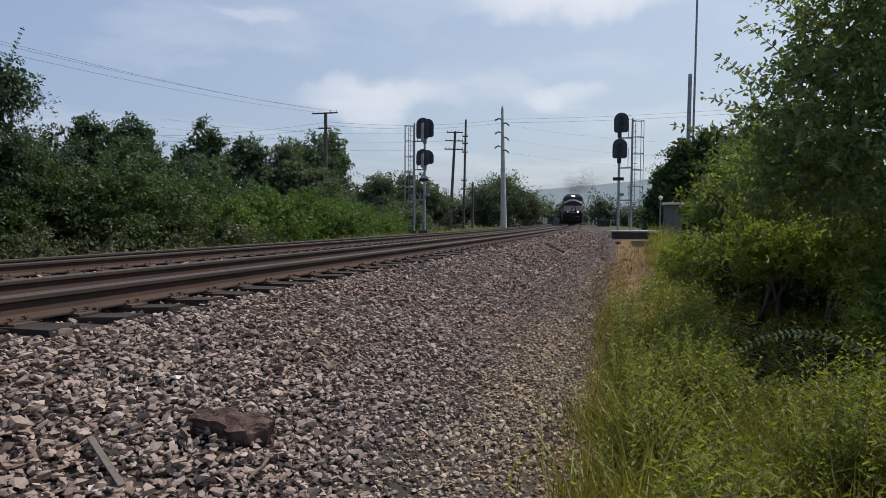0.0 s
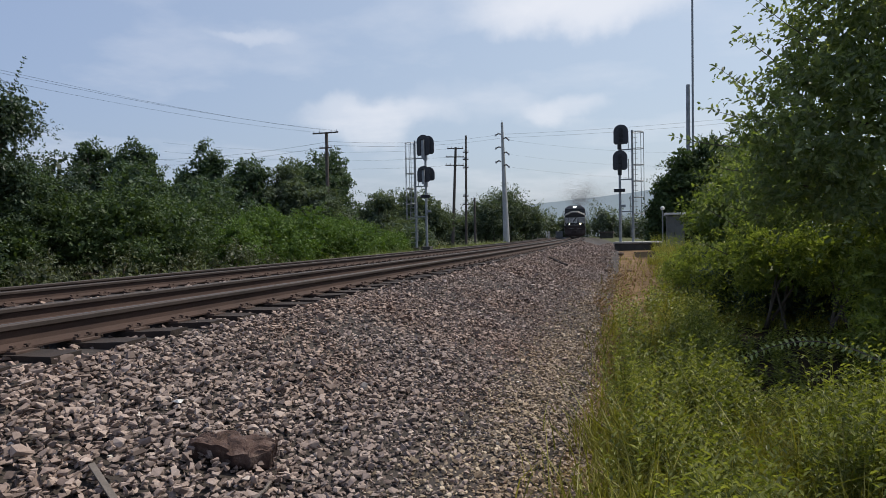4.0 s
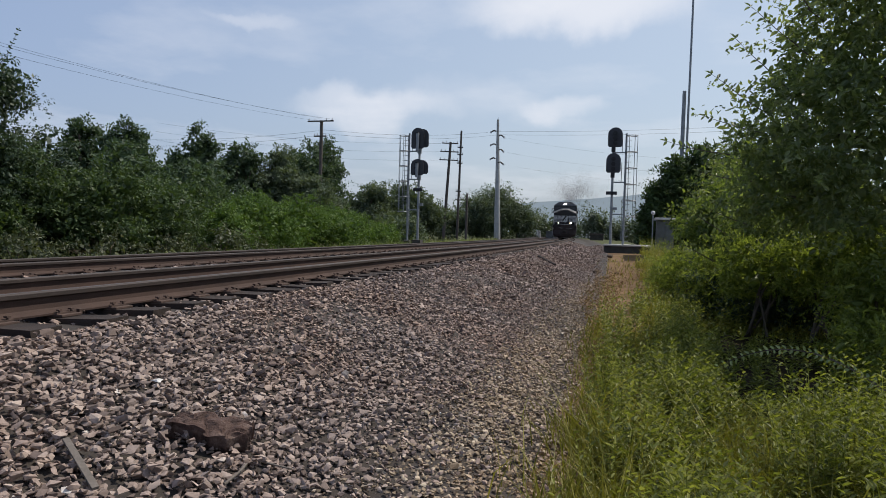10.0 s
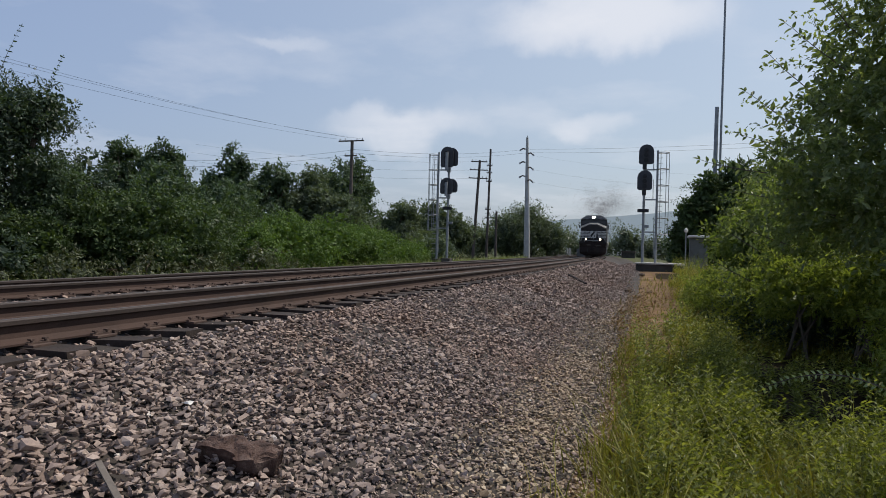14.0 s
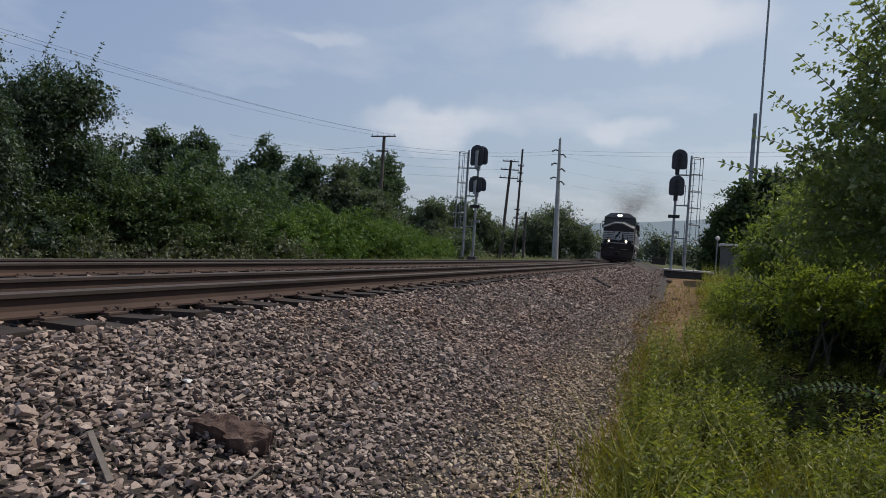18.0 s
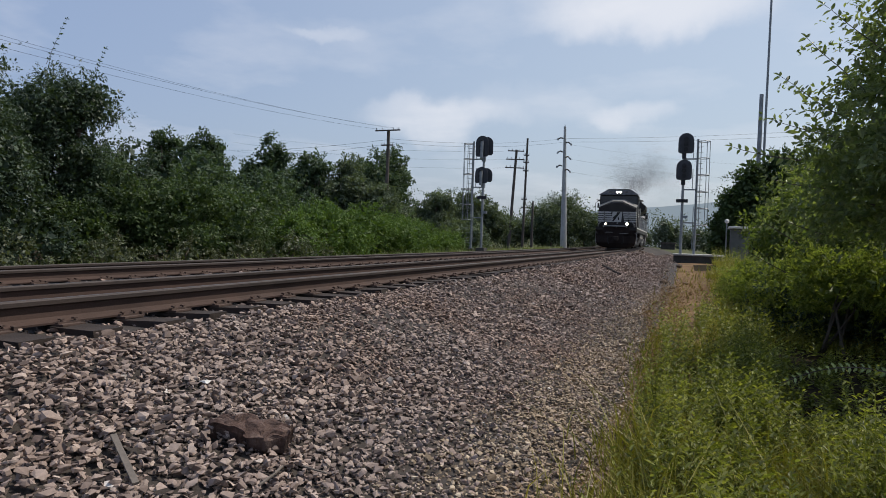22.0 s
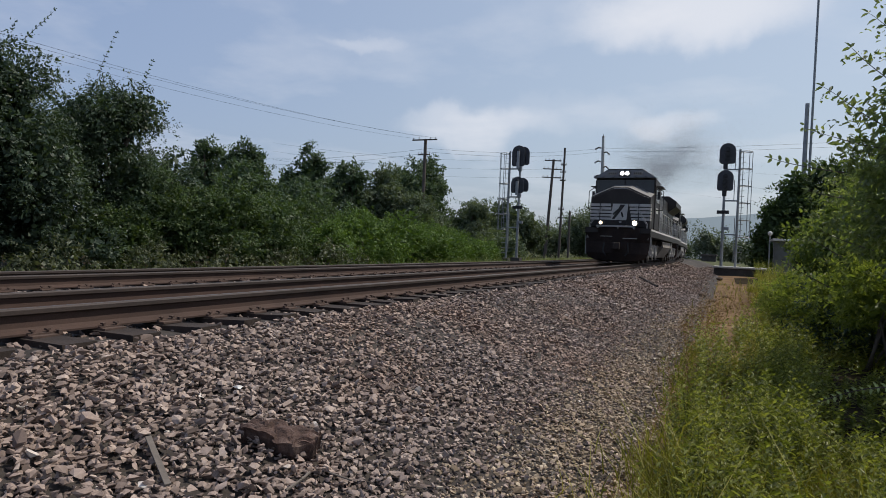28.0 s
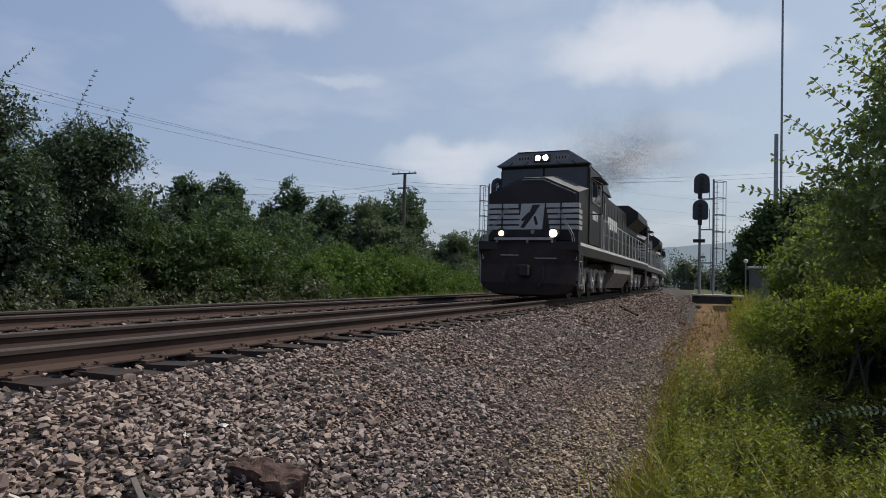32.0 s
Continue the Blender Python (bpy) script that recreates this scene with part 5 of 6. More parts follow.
        for y0, y1 in ((2.45, 3.1), (3.25, 4.0)):
            bm = bmesh.new(); box(bm, sx * 1.485, sx * 1.515, y0, y1, 3.22, 3.86, 0.01); win = P("side_window", bm, "glass", cab)
            bm = bmesh.new()
            for a in (y0 - 0.04, y1):
                box(bm, sx * 1.5, sx * 1.525, a, a + 0.04, 3.18, 3.9)
            box(bm, sx * 1.5, sx * 1.525, y0 - 0.04, y1 + 0.04, 3.86, 3.9); box(bm, sx * 1.5, sx * 1.525, y0 - 0.04, y1 + 0.04, 3.18, 3.22)
            P("window_frame", bm, "rod", win)
        bm = bmesh.new(); box(bm, sx * 1.5, sx * 1.8, 2.4, 4.1, 3.95, 3.985); P("awning", bm, "loco", cab)
        bm = bmesh.new()
        ring = [(sx * 1.5, 2.25, 3.92), (sx * 1.86, 2.3, 3.7), (sx * 1.86, 2.3, 2.75), (sx * 1.52, 2.25, 2.75)]
        for a, b in zip(ring, ring[1:]):
            tube(bm, a, b, 0.02, 0.02, 6)
        P("mirror_frame", bm, "blackmetal", cab)
        bm = bmesh.new(); box(bm, sx * 1.56, sx * 1.7, 2.28, 2.32, 3.3, 3.7, 0.01); tube(bm, (sx * 1.5, 2.3, 3.5), (sx * 1.6, 2.3, 3.5), 0.012, 0.012, 5); P("mirror", bm, "blackmetal", cab)
        bm = bmesh.new(); bars(bm, sx * 1.506, 2.6, 2.62, (0.16, 0.16, 0.16, 0.16), 0.28); P("number_bars", bm, "white", cab, "white bars in place of the cab number")
        bm = bmesh.new(); box(bm, sx * 1.485, sx * 1.512, 4.12, 4.68, 1.85, 3.8, 0.01); P("cab_door", bm, "loco", cab)
        for yy in (4.05, 4.72):
            bm = bmesh.new(); tube(bm, (sx * 1.58, yy, 1.7), (sx * 1.58, yy, 3.4), 0.016, 0.016, 6); P("door_rail", bm, "white", cab)
    bm = bmesh.new(); box(bm, -0.27, 0.27, 1.67, 1.84, 4.42, 4.68, 0.03)
    head = P("headlight_box", bm, "blackmetal", cab)
    for sx in (-1, 1):
        bm = bmesh.new(); tube(bm, (sx * 0.125, 1.675, 4.55), (sx * 0.125, 1.658, 4.55), 0.088, 0.088, 16); P("lens", bm, "lamp", head, "lit lamp")
    for x, y, h in ((0.75, 3.6, 0.28), (-0.6, 3.9, 0.2), (0.1, 3.2, 0.14)):
        bm = bmesh.new(); tube(bm, (x, y, 4.7), (x, y, 4.72 + h), 0.02, 0.012, 6); box(bm, x - 0.09, x + 0.09, y - 0.09, y + 0.09, 4.7, 4.75); P("antenna", bm, "rod", cab)
    # white sill line along the frame
    for sx in (-1, 1):
        bm = bmesh.new(); box(bm, sx * 1.535, sx * 1.552, 0.4, 22.0, 1.64, 1.73); P("sill_stripe", bm, "white", frame_ob, "white line along the frame")
    # hood: control cabinet, engine hood, radiator with wings
    bm = bmesh.new(); box(bm, -1.2, 1.2, 4.75, 8.0, 1.74, 4.1, 0.05); hood = P("control_cabinet", bm, "loco")
    bm = bmesh.new(); prism(bm, [(-1.25, 4.08), (1.25, 4.08), (1.05, 4.58), (-1.05, 4.58)], "y", 6.1, 8.6); P("dynamic_brake_housing", bm, "loco", hood)
    bm = bmesh.new(); box(bm, -0.92, 0.92, 8.0, 16.4, 1.74, 4.22, 0.05); eng = P("engine_hood", bm, "loco")
    bm = bmesh.new(); box(bm, -0.3, 0.3, 10.6, 11.5, 4.2, 4.5, 0.04); P("exhaust_stack", bm, "locodirt", eng)
    bm = bmesh.new()
    prism(bm, [(-0.95, 1.74), (0.95, 1.74), (0.95, 3.5), (1.5, 3.95), (1.5, 4.3), (1.0, 4.66), (-1.0, 4.66), (-1.5, 4.3), (-1.5, 3.95), (-0.95, 3.5)], "y", 16.4, 21.4)
    rad = P("radiator_housing", bm, "loco")
    for sx in (-1, 1):
        for k in range(9):
            bm = bmesh.new(); y = 8.15 + k * 0.92; box(bm, sx * 0.91, sx * 0.94, y, y + 0.84, 1.95, 4.0, 0.008); d = P("hood_door", bm, "loco", eng)
            bm = bmesh.new(); box(bm, sx * 0.935, sx * 0.96, y + 0.72, y + 0.78, 2.8, 3.0); P("latch", bm, "rod", d)
        for k in range(3):
            bm = bmesh.new(); y = 4.9 + k * 1.02; box(bm, sx * 1.19, sx * 1.22, y, y + 0.92, 1.9, 3.9, 0.008); P("cabinet_door", bm, "loco", hood)
        for k in range(4):
            bm = bmesh.new(); y = 16.6 + k * 1.15
            for q in range(6):
                box(bm, sx * 0.94, sx * 0.975, y, y + 1.05, 2.0 + q * 0.22, 2.13 + q * 0.22)
            P("louvre", bm, "locodirt", rad)
        bm = bmesh.new(); bars(bm, sx * 0.948, 9.0, 2.9, (0.5, 0.5, 0.5, 0.5, 0.5, 0.5), 0.5); P("name_bars", bm, "white", eng, "white bars in place of lettering")
        # handrails along the walkway
        prev = None
        for k in range(13):
            y = 4.95 + k * 1.3
            bm = bmesh.new(); tube(bm, (sx * 1.5, y, 1.74), (sx * 1.5, y, 2.82), 0.021, 0.021, 6); box(bm, sx * 1.5 - 0.04, sx * 1.5 + 0.04, y - 0.04, y + 0.04, 1.72, 1.8); P("stanchion", bm, "white")
        for z in (2.82, 2.3):
            bm = bmesh.new(); tube(bm, (sx * 1.5, 4.95, z), (sx * 1.5, 4.95 + 12 * 1.3, z), 0.017, 0.017, 6); P("handrail", bm, "white" if z > 2.5 else "rod")
    bm = bmesh.new(); box(bm, -0.7, 0.7, 21.4, 21.9, 1.74, 3.9, 0.06); P("rear_hood", bm, "loco")
    bm = bmesh.new(); box(bm, -0.17, 0.17, 22.0, 22.55, 0.72, 1.0, 0.04); P("coupler", bm, "locodirt")
    # fuel tank
    bm = bmesh.new(); prism(bm, [(-1.4, 1.3), (-1.45, 0.95), (-1.05, 0.32), (1.05, 0.32), (1.45, 0.95), (1.4, 1.3)], "y", 8.2, 13.8)
    tank = P("fuel_tank", bm, "tank", t, "dusty grey fuel tank")
    for sx in (-1, 1):
        bm = bmesh.new(); tube(bm, (sx * 1.3, 7.2, 1.15), (sx * 1.3, 8.15, 1.15), 0.17, 0.17, 12); P("air_tank", bm, "locodirt")
        bm = bmesh.new(); box(bm, sx * 1.0, sx * 1.45, 14.0, 14.9, 0.75, 1.36, 0.04); P("equipment_box", bm, "tank")
    # trucks with wheelsets
    wheelsets = []
    for ys in AXLES:
        bm = bmesh.new()
        for sx in (-1, 1):
            prism(bm, [(ys[0] - 0.75, 0.62), (ys[0] - 0.6, 0.95), (ys[0] + 0.5, 0.85), (ys[1] - 0.5, 1.08), (ys[1] + 0.5, 1.08), (ys[2] - 0.5, 0.85), (ys[2] + 0.6, 0.95), (ys[2] + 0.75, 0.62),
                       (ys[2] + 0.3, 0.5), (ys[1] + 0.5, 0.55), (ys[1] - 0.5, 0.55), (ys[0] - 0.3, 0.5)], "x", sx * 0.98, sx * 1.14)
        box(bm, -1.0, 1.0, ys[1] - 0.4, ys[1] + 0.4, 0.7, 1.36)
        truck = P("truck_frame", bm, "locodirt", t, "grimy truck frame")
        for y in ys:
            for sx in (-1, 1):
                bm = bmesh.new(); box(bm, sx * 1.1, sx * 1.26, y - 0.19, y + 0.19, 0.34, 0.74, 0.03); tube(bm, (sx * 1.26, y, WHEEL_R), (sx * 1.3, y, WHEEL_R), 0.12, 0.1, 10); P("axle_box", bm, "rod", truck, "grey axle box")
                for dy in (-0.32, 0.32):
                    bm = bmesh.new(); tube(bm, (sx * 1.2, y + dy, 0.6), (sx * 1.2, y + dy, 1.0), 0.1, 0.1, 10); P("spring", bm, "rod", truck)
                bm = bmesh.new(); box(bm, sx * 1.14, sx * 1.22, y + 0.5, y + 0.62, 0.2, 0.6, 0.01); P("brake_shoe", bm, "tank", truck)
                bm = bmesh.new(); tube(bm, (sx * 1.2, y + 0.5, 0.95), (sx * 1.2, y + 0.95, 0.95), 0.1, 0.1, 10); P("brake_cylinder", bm, "tank", truck)
        for y in ys:
            bm = bmesh.new()
            tube(bm, (-0.72, 0, 0), (0.72, 0, 0), 0.09, 0.09, 10)
            for sx in (-1, 1):
                tube(bm, (sx * 0.68, 0, 0), (sx * 0.81, 0, 0), WHEEL_R, WHEEL_R, 28); tube(bm, (sx * 0.66, 0, 0), (sx * 0.69, 0, 0), WHEEL_R + 0.03, WHEEL_R + 0.03, 28)
                tube(bm, (sx * 0.8, 0, 0), (sx * 0.87, 0, 0), 0.17, 0.15, 12)
                for q in range(5):
                    a = q * 2 * math.pi / 5
                    tube(bm, (sx * 0.8, 0.3 * math.cos(a), 0.3 * math.sin(a)), (sx * 0.822, 0.3 * math.cos(a), 0.3 * math.sin(a)), 0.06, 0.05, 8)
            w = P("wheelset", bm, "wheel", truck, "steel wheels on an axle")
            w.location = (0, y, WHEEL_R)
    return t


LENGTH = 22.75
lead = locomotive("black diesel locomotive with white nose stripes, headlights lit")
second = tagged(copy_thing(lead, pose(0, 0, 0)), "second black diesel locomotive coupled behind the first")
third = tagged(copy_thing(lead, pose(0, 0, 0)), "third black diesel locomotive at the tail of the power")
for ob in (second, third):
    for c in ob.children_recursive:
        if c.name.startswith("lens"):
            c.data = c.data.copy()
            c.data.materials[0] = M["insulator"]
            c["label"] = "unlit lamp"
train = [lead, second, third]
M["soot"] = surface("dark_exhaust_soot", [(0.3, (0.125, 0.096, 0.086)), (0.7, (0.185, 0.145, 0.13))], 1.0, 1.0, 0, 20, 0.0, 0.3, 0.0)


def exhaust_smoke():
    """Drifting exhaust: a cloud of fine soot specks that travels with the train."""
    rng = np.random.default_rng(22)
    n = 380000
    age = 0.06 + 0.94 * rng.random(n) ** 0.5
    c = np.stack([rng.normal(0, 1, n) * (0.5 + 1.6 * age) + 1.5 * age, 10.4 + age * 6.5 + rng.normal(0, 1, n) * (0.3 + 1.5 * age), 4.7 + 3.3 * age ** 0.8 + rng.normal(0, 1, n) * (0.2 + 1.0 * age)], 1)
    c += 0.5 * np.sin(c[:, [1, 2, 0]] * 1.7 + np.array([0.3, 1.9, 4.0])) * age[:, None]
    c = c[c[:, 2] > 4.55]
    n = len(c)
    v, f = leaf_arrays(c, rng.normal(size=(n, 3)), rng.normal(size=(n, 3)), 0.0138 * rng.uniform(0.6, 1.3, n), 0.9, False)
    f = f[:, :3]
    t = thing("exhaust_smoke", pose(*along(100)[:3]), "thin dark exhaust haze above the leading locomotive", "smoke", kind="stuff")
    np_mesh("soot", v, f, M["soot"], t)
    return t


smoke = exhaust_smoke()
LEAD = [(0, 102.5), (4, 97.0), (9, 87.2), (13, 77.0), (18, 63.6), (21, 53.8), (24, 43.9), (27, 34.9), (29, 28.4), (32, 18.3)]
FIT = np.polyfit([a for a, _ in LEAD], [b for _, b in LEAD], 4)


def train_at(t):
    return float(np.polyval(FIT, t))

# ---- lineside things ----


def wire(pts, sag, r=0.009, label="thin dark overhead wire"):
    """A sagging wire through the given points."""
    t = []
    for (a, b) in zip(pts, pts[1:]):
        a, b = Vector(a), Vector(b)
        for k in range(12):
            f = k / 12
            p = a.lerp(b, f); p.z -= sag * 4 * f * (1 - f)
            t.append(p)
    t.append(Vector(pts[-1]))
    bm = bmesh.new()
    ring = []
    for i, p in enumerate(t):
        d = (t[min(i + 1, len(t) - 1)] - t[max(i - 1, 0)]).normalized()
        s = d.cross(Vector((0, 0, 1))).normalized(); u = s.cross(d)
        ring.append([bm.verts.new(p + (s * math.cos(q) + u * math.sin(q)) * r) for q in (0.5, 2.6, 4.7)])
    for a, b in zip(ring, ring[1:]):
        for k in range(3):
            bm.faces.new((a[k], a[(k + 1) % 3], b[(k + 1) % 3], b[k]))
    bm.faces.new(ring[0]); bm.faces.new(ring[-1][::-1])
    me = bpy.data.meshes.new("overhead_wire"); bm.to_mesh(me); bm.free()
    return tagged(link_mesh("overhead_wire", me, M["blackmetal"]), label, "wire", "overhead wires")


PT, PC, PX, PL = (-32.96, 63.8), (-18.75, 90.9), (-24.4, 85.2), (-77.9, 75.0)
for dx, dz in ((-1.3, 0.0), (0.0, 0.45), (1.3, 0.0)):
    wire([(PT[0] + dx, PT[1], 12.3 + dz * 0.3), (-37.2 + dx * 0.6, 22.0, 10.6 + dz), (-40 + dx * 0.6, -20.0, 10.6 + dz)], 0.55, 0.009)
for z0, z1 in ((11.1, 13.0), (10.6, 12.0)):
    wire([(PT[0], PT[1], z0), (PL[0], PL[1], z1)], 0.9, 0.014)
for z0, z1, z2 in ((11.2, 15.0, 14.6), (10.8, 14.5, 14.0)):
    wire([(PT[0], PT[1], z0), (PC[0], PC[1], z1), (30.0, 88.0, z2 + 1.0)], 0.6, 0.014)
for z0, z1 in ((12.55, 14.05), (11.4, 12.0), (10.25, 10.2)):
    wire([(PX[0] - 1.2, PX[1], z0), (-60, 70.0, z0 + 1)], 0.8, 0.01)
    wire([(PC[0] + 0.95, PC[1] - 0.35, z1), (28.0, 112.0, z1 - 0.5)], 1.6, 0.007)


def steel_pole_arms(x, y, top):
    """The pale pole's bracket arms with insulators, three pairs and a top pin."""
    t = thing("insulator_arms", pose(x, y, 0), "bracket arms with insulators on the pale pole", "insulator arms")
    for k, z in enumerate((top - 1.5, top - 2.15, top - 3.4, top - 4.2, top - 5.4, top - 6.0)):
        s = -1 if k % 2 == 0 else 1
        bm = bmesh.new()
        pts = [Vector((0.2 * s, -0.1, z)), Vector((0.55 * s, -0.1, z + 0.12)), Vector((0.95 * s, -0.1, z - 0.12 if s < 0 else z - 0.25))]
        for a, b in zip(pts, pts[1:]):
            tube(bm, a, b, 0.1, 0.085, 6)
        arm = part("arm", bm, M["darkpole"], t)
        bm = bmesh.new(); tube(bm, pts[-1] - Vector((0, 0, 0.12)), pts[-1] + Vector((0, 0, 0.16)), 0.13, 0.1, 8); part("insulator", bm, M["insulator"], arm)
    bm = bmesh.new(); tube(bm, (0, -0.05, top), (0, -0.05, top + 0.45), 0.05, 0.03, 6); part("top_pin", bm, M["darkpole"], t)
    return t


steel_pole_arms(-18.75, 90.6, 16.45)
utility_pole(-21.75, 85.6, 5.7, 0.14, "darkpole", [], "short bare wooden pole stub")


def signal_base():
    t = thing("concrete_slab", pose(-0.1, 40.0, 0.2), "low concrete slab with a pale edge below the signal", "concrete slab")
    # base much darker than the slabs on top
    bm = bmesh.new(); box(bm, -1.35, 1.3, -0.75, 1.6, -1.15, -0.34, 0.03); part("base", bm, M["darkconcrete"], t)
    for k in range(5):
        bm = bmesh.new(); box(bm, -1.42 + k * 0.555, -1.42 + k * 0.555 + 0.54, -0.82, 1.66, -0.336, -0.24, 0.02)
        part("top_slab", bm, M["concrete"], t, "pale concrete top")


M["cabinet"] = surface("dull_grey_cabinet_paint", [(0.3, (0.09, 0.094, 0.09)), (0.7, (0.14, 0.145, 0.14))], 2.0, 0.7, 0.0, 30, 0.05)
signal_base()


def relay_cabinet():
    t = thing("relay_cabinet", pose(2.2, 46.0, -0.9), "grey lineside equipment cabinet with a pale roof", "cabinet")
    bm = bmesh.new(); box(bm, -0.48, 0.65, -0.5, 0.6, 0.1, 2.5, 0.03); body = part("body", bm, M["cabinet"], t)
    bm = bmesh.new(); box(bm, -0.42, 0.05, -0.53, -0.5, 0.25, 2.4, 0.01); d = part("door", bm, M["cabinet"], body)
    bm = bmesh.new(); box(bm, 0.0, 0.03, -0.57, -0.53, 1.2, 1.4); part("handle", bm, M["blackmetal"], d)
    bm = bmesh.new(); box(bm, 0.1, 0.6, -0.53, -0.5, 0.25, 2.4, 0.01); d = part("door", bm, M["cabinet"], body)
    bm = bmesh.new(); box(bm, -0.6, 0.95, -0.75, 0.75, 2.54, 2.68, 0.03); part("roof", bm, M["white"], t, "white overhanging roof")
    bm = bmesh.new(); box(bm, -0.6, 0.8, -0.6, 0.7, -0.2, 0.1, 0.02); part("plinth", bm, M["concrete"], t)
    p = thing("marker_post", pose(1.47, 45.4, -0.95), "slim post with a white round lamp on top", "marker post")
    bm = bmesh.new(); tube(bm, (0, 0, 0), (0, 0, 2.95), 0.04, 0.04, 8); tube(bm, (0, 0, 2.6), (0.25, 0, 2.5), 0.025, 0.025, 6); part("post", bm, M["alu"], p)
    bm = bmesh.new(); bmesh.ops.create_uvsphere(bm, u_segments=12, v_segments=8, radius=0.14, matrix=pose(0, 0, 3.05)); part("globe", bm, M["white"], p, "", True)


relay_cabinet()


def far_boxes():
    t = thing("relay_case", pose(-13.4, 112, -0.9), "small grey equipment case far down the line", "cabinet")
    bm = bmesh.new(); box(bm, -0.6, 0.6, -0.4, 0.4, 0, 1.7, 0.03); part("body", bm, M["galv"], t)
    bm = bmesh.new(); box(bm, -0.65, 0.65, -0.45, 0.45, 1.7, 1.8); part("lid", bm, M["galv"], t)
    for dx in (-2.4, -1.9, -1.5):
        p = thing("white_post", pose(-15.0 + dx * 0.6, 118, -0.9), "short white marker post", "marker post", "white posts")
        bm = bmesh.new(); tube(bm, (0, 0, 0), (0, 0, 1.9), 0.12, 0.1, 8); part("post", bm, M["white"], p)
    s = thing("shed", pose(-6.0, 124, -1.0), "low dark shed beside the line", "shed")
    bm = bmesh.new(); box(bm, -1.2, 1.2, -1, 1, 0, 1.5); part("wall", bm, M["darkconcrete"], s)
    bm = bmesh.new(); prism(bm, [(-1.45, 1.5), (1.45, 1.5), (1.2, 1.75), (-1.2, 1.75)], "y", -1.2, 1.2); part("roof", bm, M["darkpole"], s)
    b = thing("house", pose(-18.0, 226, -1.0), "small pale house in the distance", "house")
    bm = bmesh.new(); box(bm, -5, 5, -3, 3, 0, 3.2); wall = part("wall", bm, M["white"], b)
    bm = bmesh.new(); prism(bm, [(-5.4, 3.2), (5.4, 3.2), (4.4, 4.6), (-4.4, 4.6)], "y", -3.4, 3.4); part("roof", bm, M["darkconcrete"], b)
    for x in (-3, 0, 3):
        bm = bmesh.new(); box(bm, x - 0.6, x + 0.6, -3.05, -3.0, 1.0, 2.2); part("window", bm, M["glass"], b)


